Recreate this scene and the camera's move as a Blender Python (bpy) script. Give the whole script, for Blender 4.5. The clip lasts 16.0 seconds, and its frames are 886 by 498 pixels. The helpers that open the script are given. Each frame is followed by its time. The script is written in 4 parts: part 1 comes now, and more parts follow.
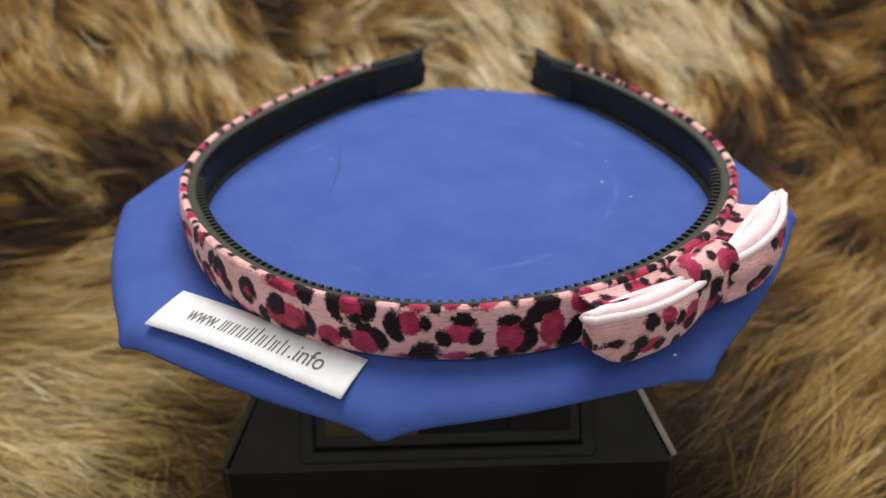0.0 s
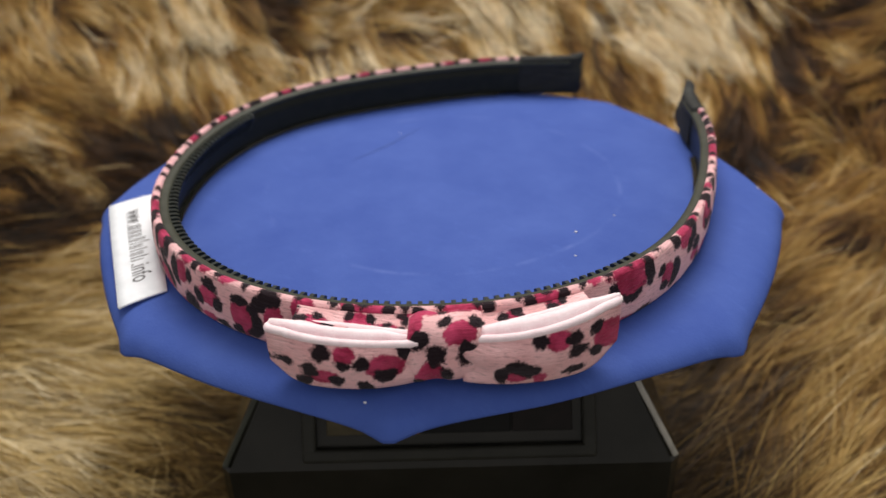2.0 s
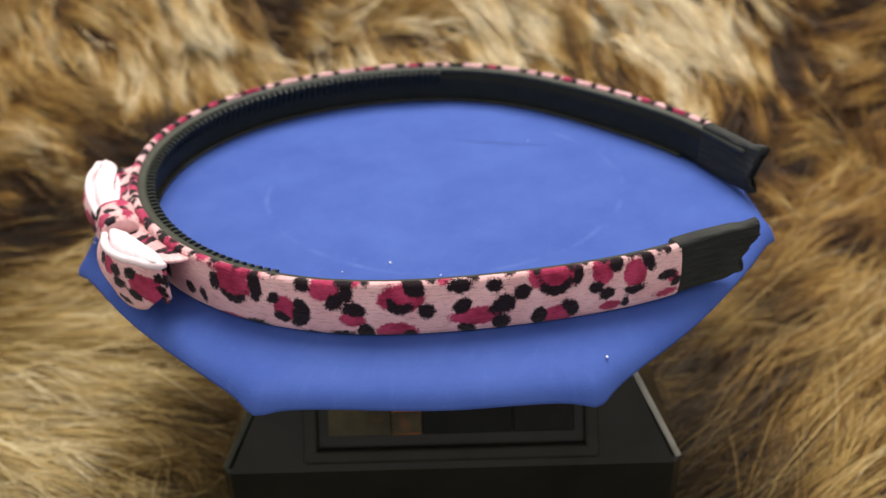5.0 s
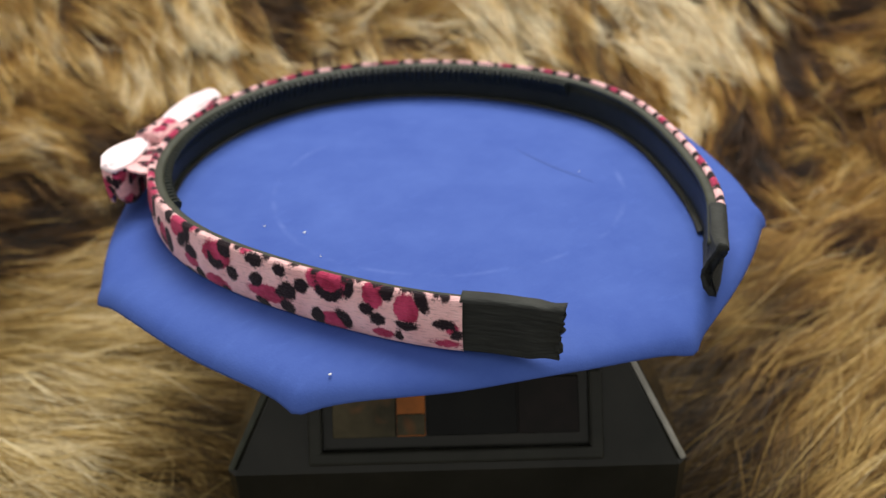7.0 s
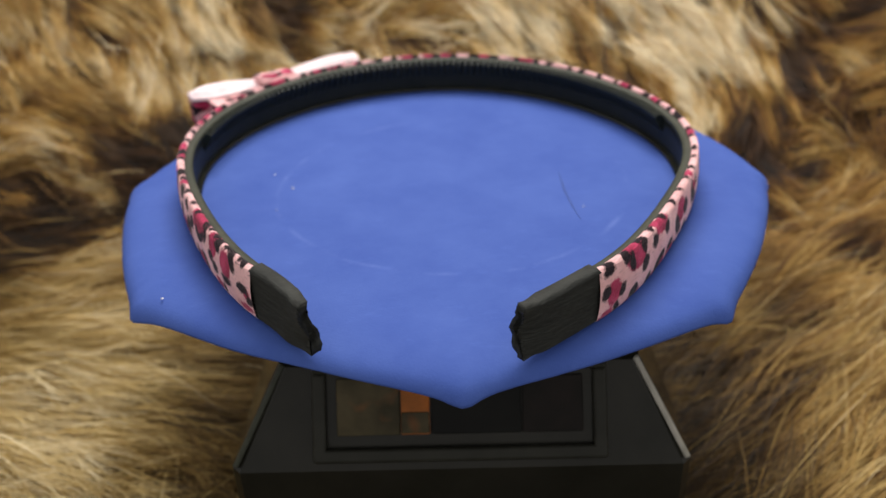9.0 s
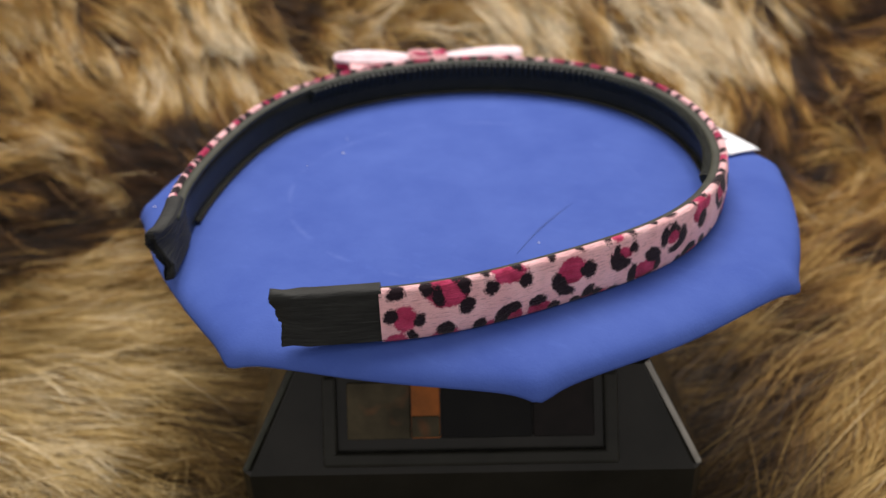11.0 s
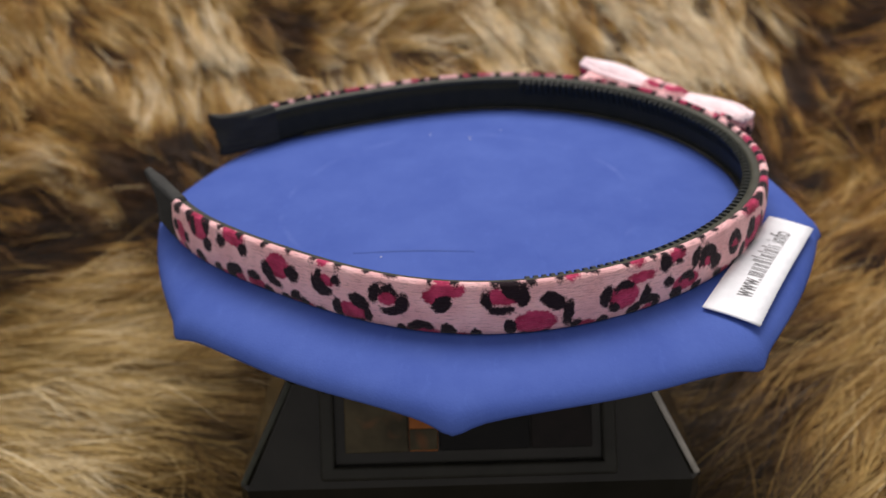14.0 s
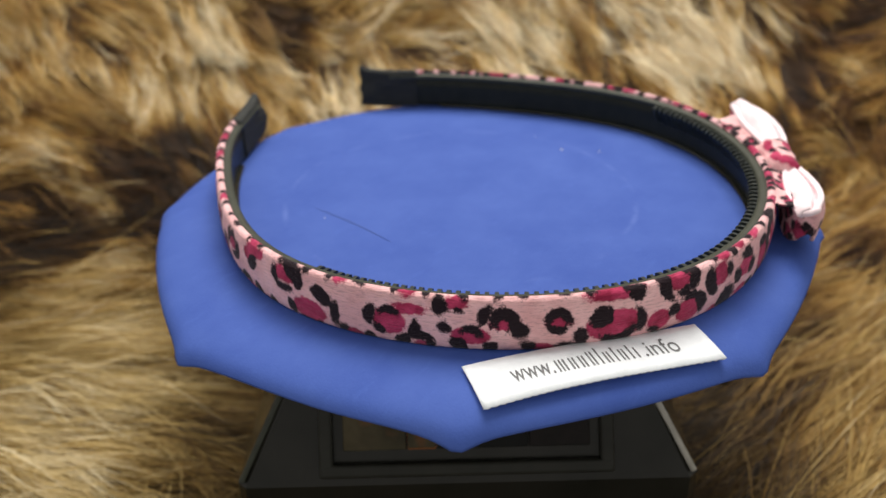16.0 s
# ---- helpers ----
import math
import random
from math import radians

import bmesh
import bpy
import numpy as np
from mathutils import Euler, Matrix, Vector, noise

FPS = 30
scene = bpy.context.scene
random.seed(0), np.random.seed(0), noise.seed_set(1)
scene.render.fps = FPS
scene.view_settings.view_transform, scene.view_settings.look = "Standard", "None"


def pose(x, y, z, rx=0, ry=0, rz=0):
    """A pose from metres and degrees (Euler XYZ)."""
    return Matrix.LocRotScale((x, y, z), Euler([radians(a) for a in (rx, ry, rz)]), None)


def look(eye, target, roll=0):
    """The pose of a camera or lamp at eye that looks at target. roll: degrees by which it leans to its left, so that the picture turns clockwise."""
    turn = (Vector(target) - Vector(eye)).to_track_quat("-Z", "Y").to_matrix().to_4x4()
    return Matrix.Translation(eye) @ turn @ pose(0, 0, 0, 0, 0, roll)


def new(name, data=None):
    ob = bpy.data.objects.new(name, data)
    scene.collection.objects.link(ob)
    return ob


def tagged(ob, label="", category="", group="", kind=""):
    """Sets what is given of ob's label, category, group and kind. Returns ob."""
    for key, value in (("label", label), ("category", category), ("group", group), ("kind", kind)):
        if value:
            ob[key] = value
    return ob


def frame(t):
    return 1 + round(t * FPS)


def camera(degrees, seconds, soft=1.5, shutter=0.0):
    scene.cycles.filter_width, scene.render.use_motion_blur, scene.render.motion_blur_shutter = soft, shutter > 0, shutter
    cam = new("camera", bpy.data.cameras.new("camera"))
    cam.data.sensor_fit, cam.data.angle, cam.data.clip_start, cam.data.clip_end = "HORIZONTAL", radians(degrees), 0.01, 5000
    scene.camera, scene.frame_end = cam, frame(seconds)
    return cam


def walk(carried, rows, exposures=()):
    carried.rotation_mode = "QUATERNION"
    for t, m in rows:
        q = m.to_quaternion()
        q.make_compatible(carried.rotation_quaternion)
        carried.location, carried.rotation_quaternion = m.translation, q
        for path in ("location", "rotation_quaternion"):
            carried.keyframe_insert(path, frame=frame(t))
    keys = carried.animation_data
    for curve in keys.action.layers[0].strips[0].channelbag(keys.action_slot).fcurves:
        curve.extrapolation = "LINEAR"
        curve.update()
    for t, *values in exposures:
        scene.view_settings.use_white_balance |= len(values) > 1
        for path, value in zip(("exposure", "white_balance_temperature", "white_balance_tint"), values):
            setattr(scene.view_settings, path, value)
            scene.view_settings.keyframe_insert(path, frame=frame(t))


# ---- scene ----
# ---- camera ----
cam = camera(54.5, 16.0, soft=1.5)
CAMERA_ROWS = [
    (0.0, 0.0025, -0.2079, 0.1993, -29.92, -2.19, 0.66), (0.5, 0.0024, -0.2080, 0.1991, -29.99, -2.18, 0.50),
    (1.0, 0.0017, -0.2079, 0.1992, -30.02, -1.81, 0.47), (1.5, 0.0014, -0.2072, 0.1999, -30.25, -1.67, 0.44),
    (2.0, 0.0014, -0.2067, 0.2004, -30.38, -1.84, 0.53), (2.5, 0.0017, -0.2072, 0.1999, -30.13, -1.99, 0.72),
    (3.0, 0.0021, -0.2068, 0.1999, -30.09, -1.67, 0.10), (3.5, 0.0023, -0.2067, 0.1994, -30.03, -1.77, 0.12),
    (4.0, 0.0018, -0.2068, 0.1992, -30.06, -1.81, 0.31), (6.5, 0.0008, -0.2074, 0.1992, -29.86, -2.08, 0.72),
    (7.0, 0.0006, -0.2074, 0.1991, -29.82, -2.07, 0.74), (7.5, 0.0008, -0.2076, 0.1992, -29.83, -2.00, 0.59)]
CAMERA_ROWS += [
    (8.0, 0.0008, -0.2078, 0.1986, -29.74, -2.02, 0.85), (8.5, 0.0008, -0.2082, 0.1983, -29.63, -2.01, 0.93),
    (9.0, 0.0005, -0.2081, 0.1983, -29.63, -2.04, 1.08), (11.5, -0.0009, -0.2072, 0.1989, -29.39, -2.17, 1.64),
    (12.0, -0.0014, -0.2068, 0.1996, -29.10, -2.23, 1.42), (12.5, -0.0013, -0.2071, 0.1999, -28.89, -2.28, 1.15),
    (13.0, -0.0012, -0.2071, 0.1999, -28.90, -2.41, 1.23), (13.5, -0.0011, -0.2074, 0.1995, -28.85, -2.39, 1.08),
    (14.0, -0.0011, -0.2074, 0.1996, -28.96, -2.38, 1.07), (14.5, -0.0014, -0.2072, 0.1994, -29.11, -2.12, 0.65),
    (15.0, -0.0014, -0.2072, 0.1995, -29.16, -2.23, 0.88), (15.5, -0.0014, -0.2073, 0.2001, -29.18, -2.13, 0.80),
    (16.0, -0.0014, -0.2069, 0.2004, -29.35, -2.10, 0.87)]
cam.data.dof.use_dof, cam.data.dof.focus_distance, cam.data.dof.aperture_fstop = True, 0.166, 15.0
# the clip's camera brightens and darkens its picture by itself
EXPOSURES = [(0.0, -0.03, 6500, 10), (1.0, -0.07, 6500, 11), (2.0, -0.11, 6500, 12), (2.5, 0.05, 6500, 12), (3.0, 0.11, 6500, 13), (3.5, -0.01, 6500, 13),
            (4.0, 0.23, 6500, 12), (6.5, 0.33, 6500, 7), (7.0, 0.23, 6500, 7), (8.0, 0.18, 6500, 7), (9.0, 0.15, 6500, 10), (11.5, 0.11, 6500, 16),
            (12.0, 0.12, 6500, 16), (12.5, 0.15, 6500, 16), (13.5, -0.02, 6500, 17), (14.5, -0.17, 6500, 17), (15.0, -0.25, 6500, 16), (16.0, 0.15, 6500, 9)]
walk(cam, [(t, pose(x, y, z, 90 + pitch, 0, yaw) @ pose(0, 0, 0, 0, 0, roll))
           for t, x, y, z, pitch, roll, yaw in CAMERA_ROWS], EXPOSURES)

# turn of the platter about its upright axis, seconds and degrees
TURN = [(0.0, 0.0), (0.5, -10.3), (1.0, -20.6), (1.5, -30.4), (2.0, -39.5), (2.5, -51.0), (3.0, -62.2), (3.5, -73.3),
        (4.0, -83.3), (6.5, -132.5), (7.0, -141.4), (7.5, -150.3), (8.0, -158.9), (8.5, -167.7), (9.0, -175.8),
        (11.5, -221.8), (12.0, -231.8), (12.5, -240.2), (13.0, -250.3), (13.5, -261.0), (14.0, -272.0),
        (14.5, -282.1), (15.0, -292.1), (15.5, -302.9), (16.0, -313.2)]
TOP = 0.100     # height of the cloth's upper side

# ---- light ----
world = bpy.data.worlds.new("room_light")
scene.world = world
world.use_nodes = True
world.node_tree.nodes["Background"].inputs[0].default_value = (1.0, 0.97, 0.93, 1)
world.node_tree.nodes["Background"].inputs[1].default_value = 0.57


def area_lamp(name, eye, target, width, depth, watts, colour):
    data = bpy.data.lights.new(name, "AREA")
    data.shape, data.size, data.size_y, data.energy, data.color = "RECTANGLE", width, depth, watts, colour
    ob = new(name, data)
    ob.matrix_world = look(eye, target)
    return ob


area_lamp("ceiling_light", (0.04, 0.46, 1.05), (0, 0.05, 0.1), 0.62, 0.62, 14.2, (1.0, 0.95, 0.88))

# ---- materials ----


def material(name, colour=(0.5, 0.5, 0.5), rough=0.5, metal=0.0):
    m = bpy.data.materials.new(name)
    m.use_nodes = True
    b = m.node_tree.nodes["Principled BSDF"]
    b.inputs["Base Color"].default_value = (*colour, 1)
    b.inputs["Roughness"].default_value = rough
    b.inputs["Metallic"].default_value = metal
    return m, m.node_tree, b


def node(tree, kind, **values):
    n = tree.nodes.new(kind)
    for key, value in values.items():
        n.inputs[key.replace("_", " ")].default_value = value
    return n


def ramp(tree, fac, stops):
    n = tree.nodes.new("ShaderNodeValToRGB")
    e = n.color_ramp.elements
    while len(e) < len(stops):
        e.new(0.5)
    for k, (at, c) in zip(e, stops):
        k.position, k.color = at, (*c, 1)
    tree.links.new(fac, n.inputs["Fac"])
    return n.outputs["Color"]


def bump(tree, b, height, strength, distance):
    n = tree.nodes.new("ShaderNodeBump")
    n.inputs["Strength"].default_value, n.inputs["Distance"].default_value = strength, distance
    tree.links.new(height, n.inputs["Height"])
    tree.links.new(n.outputs["Normal"], b.inputs["Normal"])


def noise_tex(tree, scale, detail=3.0, rough=0.55, stretch=None):
    c = tree.nodes.new("ShaderNodeTexCoord")
    n = node(tree, "ShaderNodeTexNoise", Scale=scale, Detail=detail, Roughness=rough)
    if stretch:
        mp = tree.nodes.new("ShaderNodeMapping")
        mp.inputs["Scale"].default_value = stretch
        tree.links.new(c.outputs["Object"], mp.inputs["Vector"])
        tree.links.new(mp.outputs["Vector"], n.inputs["Vector"])
    else:
        tree.links.new(c.outputs["Object"], n.inputs["Vector"])
    return n.outputs["Fac"]


def math_node(tree, op, a, b=0.0, c=0.0):
    n = tree.nodes.new("ShaderNodeMath")
    n.operation = op
    for i, v in enumerate((a, b, c)):
        if isinstance(v, (int, float)):
            n.inputs[i].default_value = v
        else:
            tree.links.new(v, n.inputs[i])
    return n.outputs[0]


def varied(name, dark, light, scale, rough, bumps=(400, 0.2, 0.0003), metal=0.0, stretch=None):
    m, t, b = material(name, light, rough, metal)
    t.links.new(ramp(t, noise_tex(t, scale, 5, 0.6, stretch), [(0.3, dark), (0.7, light)]), b.inputs["Base Color"])
    bump(t, b, noise_tex(t, bumps[0], 3, 0.6, stretch), bumps[1], bumps[2])
    return m


def attribute(tree, name):
    n = tree.nodes.new("ShaderNodeAttribute")
    n.attribute_name = name
    return n.outputs["Fac"]


def mix(tree, fac, a, b):
    n = tree.nodes.new("ShaderNodeMix")
    n.data_type = "RGBA"
    tree.links.new(fac, n.inputs[0])
    for i, v in ((6, a), (7, b)):
        if isinstance(v, tuple):
            n.inputs[i].default_value = (*v, 1)
        else:
            tree.links.new(v, n.inputs[i])
    return n.outputs[2]


def fur_material():
    m, t, b = material("fur", (0.4, 0.25, 0.1), 0.55)
    tone = attribute(t, "tone")
    geo = t.nodes.new("ShaderNodeNewGeometry")
    tone = math_node(t, "ADD", tone, math_node(t, "MULTIPLY", math_node(t, "SUBTRACT", geo.outputs["Random Per Island"], 0.5), 0.28))
    khaki = ramp(t, tone, [(0.0, (0.010, 0.008, 0.005)), (0.22, (0.070, 0.037, 0.011)), (0.45, (0.265, 0.163, 0.045)),
                           (0.7, (0.55, 0.40, 0.160)), (1.0, (0.86, 0.75, 0.51))])
    rusty = ramp(t, tone, [(0.0, (0.008, 0.005, 0.004)), (0.22, (0.085, 0.033, 0.007)), (0.45, (0.350, 0.175, 0.034)),
                           (0.7, (0.63, 0.41, 0.125)), (1.0, (0.90, 0.79, 0.56))])
    col = mix(t, attribute(t, "rust"), khaki, rusty)
    t.links.new(col, b.inputs["Base Color"])
    b.inputs["Specular IOR Level"].default_value = 0.2
    return m


def print_material():
    """Velvet with a printed leopard pattern: fields of the print are signed distances in millimetres."""
    m, t, b = material("leopard_velvet", (0.8, 0.4, 0.4), 0.85)
    n1 = noise_tex(t, 900, 2)
    n2 = noise_tex(t, 3000, 2)
    wob = math_node(t, "ADD", math_node(t, "MULTIPLY", math_node(t, "SUBTRACT", n1, 0.5), 1.1),
                    math_node(t, "MULTIPLY", math_node(t, "SUBTRACT", n2, 0.5), 0.9))
    ground = ramp(t, noise_tex(t, 160, 4), [(0.3, (0.77, 0.41, 0.42)), (0.7, (0.93, 0.58, 0.59))])
    red = ramp(t, noise_tex(t, 250, 4), [(0.35, (0.30, 0.018, 0.060)), (0.65, (0.56, 0.058, 0.145))])

    def edge(name, grow):
        v = math_node(t, "ADD", math_node(t, "SUBTRACT", attribute(t, name), grow), wob)
        n = t.nodes.new("ShaderNodeMapRange")
        n.inputs[1].default_value, n.inputs[2].default_value = 0.20, -0.20
        t.links.new(v, n.inputs[0])
        return n.outputs[0]
    c = mix(t, edge("core", 0.42), ground, red)
    c = mix(t, edge("ring", 0.12), c, (0.016, 0.008, 0.012))
    uv = t.nodes.new("ShaderNodeTexCoord")
    mp = t.nodes.new("ShaderNodeMapping")
    mp.inputs["Scale"].default_value = (420, 2300, 1)
    t.links.new(uv.outputs["UV"], mp.inputs["Vector"])
    rib = node(t, "ShaderNodeTexNoise", Scale=1.0, Detail=3.0, Roughness=0.7)
    t.links.new(mp.outputs["Vector"], rib.inputs["Vector"])
    # rows of the knit: shade in thin furrows between the pile, multiplied into the colour
    furrow_shade = ramp(t, rib.outputs["Fac"], [(0.34, (0.45, 0.40, 0.40)), (0.48, (1, 1, 1))])
    mul = t.nodes.new("ShaderNodeMix")
    mul.data_type, mul.blend_type = "RGBA", "MULTIPLY"
    mul.inputs[0].default_value = 0.5
    t.links.new(c, mul.inputs[6])
    t.links.new(furrow_shade, mul.inputs[7])
    t.links.new(mul.outputs[2], b.inputs["Base Color"])
    b.inputs["Sheen Weight"].default_value = 0.12
    b.inputs["Sheen Roughness"].default_value = 0.35
    b.inputs["Specular IOR Level"].default_value = 0.2
    bump(t, b, rib.outputs["Fac"], 0.8, 0.0006)
    return m


FUR = fur_material()
PRINT = print_material()
HIDE = varied("fur_underside", (0.03, 0.018, 0.01), (0.09, 0.05, 0.025), 40, 0.9)


def cloth_material():
    m, t, b = material("blue_cloth", (0.06, 0.12, 0.46), 0.75)
    b.inputs["Specular IOR Level"].default_value = 0.14
    col = ramp(t, noise_tex(t, 45, 6, 0.65), [(0.3, (0.043, 0.085, 0.335)), (0.7, (0.064, 0.116, 0.395))])
    # a faint scuffed ring and pale rubbed streaks
    c = t.nodes.new("ShaderNodeTexCoord")
    ln = t.nodes.new("ShaderNodeVectorMath")
    ln.operation = "LENGTH"
    t.links.new(c.outputs["Object"], ln.inputs[0])
    r = math_node(t, "ADD", ln.outputs["Value"], math_node(t, "MULTIPLY", math_node(t, "SUBTRACT", noise_tex(t, 25, 2), 0.5), 0.006))
    off = math_node(t, "ABSOLUTE", math_node(t, "SUBTRACT", r, 0.0465))
    near = t.nodes.new("ShaderNodeMapRange")
    near.inputs[1].default_value, near.inputs[2].default_value = 0.0011, 0.0
    t.links.new(off, near.inputs[0])
    patchy = t.nodes.new("ShaderNodeMapRange")
    patchy.inputs[1].default_value, patchy.inputs[2].default_value = 0.48, 0.70
    t.links.new(noise_tex(t, 60, 4, 0.7), patchy.inputs[0])
    scuff = math_node(t, "MULTIPLY", math_node(t, "MULTIPLY", near.outputs[0], patchy.outputs[0]), 0.22)
    col = mix(t, scuff, col, (0.22, 0.30, 0.66))
    rub = t.nodes.new("ShaderNodeMapRange")
    rub.inputs[1].default_value, rub.inputs[2].default_value, rub.inputs[4].default_value = 0.56, 0.85, 0.5
    t.links.new(noise_tex(t, 130, 5, 0.7, (1, 2.6, 1)), rub.inputs[0])
    col = mix(t, rub.outputs[0], col, (0.080, 0.145, 0.48))
    t.links.new(col, b.inputs["Base Color"])
    bump(t, b, noise_tex(t, 1800, 3), 0.3, 0.0002)
    return m


BLUE = cloth_material()
PLASTIC = varied("dark_plastic", (0.034, 0.037, 0.027), (0.052, 0.056, 0.042), 300, 0.48, (900, 0.1, 0.0002))
GROSGRAIN = varied("black_ribbon", (0.004, 0.005, 0.004), (0.020, 0.022, 0.019), 1100, 0.8, (1100, 0.9, 0.0007), stretch=(0.12, 0.12, 1.0))
PLASTIC.node_tree.nodes["Principled BSDF"].inputs["Specular IOR Level"].default_value = 0.22
TOOTH = varied("comb_plastic", (0.016, 0.020, 0.018), (0.028, 0.034, 0.030), 300, 0.30)
TOOTH.node_tree.nodes["Principled BSDF"].inputs["Specular IOR Level"].default_value = 0.25
PIPING = varied("pale_pink_lining", (0.86, 0.67, 0.71), (0.95, 0.82, 0.85), 400, 0.8, (2500, 0.5, 0.0003))
BLACK = varied("black_plastic", (0.012, 0.012, 0.009), (0.020, 0.019, 0.015), 60, 0.22, (500, 0.1, 0.0002))
BLACK.node_tree.nodes["Principled BSDF"].inputs["Specular IOR Level"].default_value = 0.2
BEZEL = varied("satin_black_plastic", (0.013, 0.013, 0.010), (0.024, 0.024, 0.018), 90, 0.42, (700, 0.15, 0.0002))
BEZEL.node_tree.nodes["Principled BSDF"].inputs["Specular IOR Level"].default_value = 0.2
GLOSS = varied("glossy_black_plastic", (0.012, 0.013, 0.011), (0.018, 0.019, 0.016), 260, 0.16, (300, 0.12, 0.0003))
INNER = varied("shaded_band_plastic", (0.014, 0.016, 0.012), (0.022, 0.024, 0.018), 260, 0.34, (900, 0.1, 0.0002))
INNER.node_tree.nodes["Principled BSDF"].inputs["Specular IOR Level"].default_value = 0.12
PAPER = varied("white_tape", (0.74, 0.77, 0.80), (0.84, 0.87, 0.90), 300, 0.7, (2500, 0.3, 0.0002))
RIDGE_HIGHLIGHT = varied("ridge_highlight_grey", (0.28, 0.27, 0.23), (0.42, 0.40, 0.35), 200, 0.4)
CREASED = varied("creased_blue", (0.043, 0.085, 0.31), (0.053, 0.103, 0.35), 300, 0.8)
LINT = varied("white_lint", (0.7, 0.7, 0.75), (0.85, 0.85, 0.9), 900, 0.8)
INK = varied("grey_ink", (0.10, 0.10, 0.105), (0.17, 0.17, 0.175), 900, 0.7)


# ---- building helpers ----
def mesh_object(name, verts, faces, mat, smooth=True):
    me = bpy.data.meshes.new(name)
    me.from_pydata([tuple(v) for v in verts], [], faces)
    me.materials.append(mat)
    if smooth:
        me.polygons.foreach_set("use_smooth", [True] * len(me.polygons))
    me.update()
    return new(name, me)


def under(ob, parent, label=""):
    ob.parent = parent
    if label:
        ob["label"] = label
    return ob


def thing(name, label, category, m=None, group=""):
    ob = new(name)
    ob.empty_display_size = 0.01
    ob.matrix_world = m or Matrix()
    return tagged(ob, label, category, group)


def part(name, bm, mat, parent, label="", smooth=True):
    me = bpy.data.meshes.new(name)
    bmesh.ops.recalc_face_normals(bm, faces=bm.faces)
    bm.to_mesh(me)
    bm.free()
    me.materials.append(mat)
    if smooth:
        me.polygons.foreach_set("use_smooth", [True] * len(me.polygons))
    return under(new(name, me), parent, label)


def sweep(rings, closed=False, caps=True):
    """Faces that join equal rings of points, each ring closed."""
    n, k = len(rings), len(rings[0])
    verts = [p for r in rings for p in r]
    faces = [(i * k + j, i * k + (j + 1) % k, ((i + 1) % n) * k + (j + 1) % k, ((i + 1) % n) * k + j)
             for i in range(n if closed else n - 1) for j in range(k)]
    if caps and not closed:
        faces += [tuple(range(k))[::-1], tuple(range((n - 1) * k, n * k))]
    return verts, faces


def rounded_box(sx, sy, sz, bevel, m=None, segments=2):
    bm = bmesh.new()
    bmesh.ops.create_cube(bm, size=1, matrix=(m or Matrix()) @ Matrix.Diagonal((sx, sy, sz, 1)))
    bmesh.ops.bevel(bm, geom=bm.edges[:], offset=bevel, segments=segments, affect="EDGES", profile=0.5)
    return bm


# ---- the fur throw ----
def fur_height(x, y):
    z = np.where(y < 0.3, 3.2 * np.maximum(0, y - 0.02) ** 2, 0.25088 + 1.8 * (y - 0.3))
    return z + 0.25 * np.maximum(0, -x - 0.07) ** 1.3 + 0.15 * np.maximum(0, x - 0.12) ** 1.3


# x, y, way of the hair in degrees, tone from dark to cream; some low tones hold shade
COAT = [(-0.182, 0.172, -41, 0.50), (-0.152, 0.169, -56, 0.56), (-0.136, 0.160, -54, 0.69), (-0.173, 0.155, -35, 0.40),
        (-0.160, 0.145, -15, 0.33), (-0.180, 0.138, -19, 0.55), (-0.170, 0.131, -5, 0.40), (-0.151, 0.137, -2, 0.15),
        (-0.120, 0.145, -73, 0.05), (-0.130, 0.121, -30, 0.09), (-0.146, 0.126, -6, 0.18), (-0.161, 0.120, -4, 0.42),
        (-0.171, 0.111, -8, 0.09), (-0.162, 0.106, -1, 0.07), (-0.148, 0.113, -5, 0.37), (-0.134, 0.105, -8, 0.08),
        (-0.150, 0.100, 1, 0.06), (-0.169, 0.096, 7, 0.05), (-0.138, 0.094, 5, 0.58), (-0.152, 0.081, 0, 0.58),
        (-0.156, 0.068, -3, 0.59), (-0.134, 0.057, -19, 0.60)]
COAT += [(-0.140, 0.041, -10, 0.55), (-0.137, 0.023, -18, 0.66), (-0.124, 0.005, -23, 0.68), (-0.127, -0.008, -35, 0.64),
         (-0.105, 0.019, -24, 0.55), (-0.089, -0.007, -34, 0.46), (-0.084, 0.024, -18, 0.38), (-0.076, 0.002, -37, 0.35),
         (-0.099, -0.019, -13, 0.52), (-0.109, 0.171, -65, 0.74), (-0.115, 0.159, -55, 0.55), (-0.094, 0.168, -64, 0.61),
         (-0.076, 0.187, 7, 0.19), (-0.052, 0.189, 8, 0.46), (-0.074, 0.174, -53, 0.61), (-0.051, 0.173, -67, 0.75),
         (-0.039, 0.175, -63, 0.66), (-0.019, 0.174, -47, 0.55), (-0.001, 0.174, -52, 0.63), (0.019, 0.172, -66, 0.76),
         (0.042, 0.177, -56, 0.68), (0.061, 0.171, -75, 0.40)]
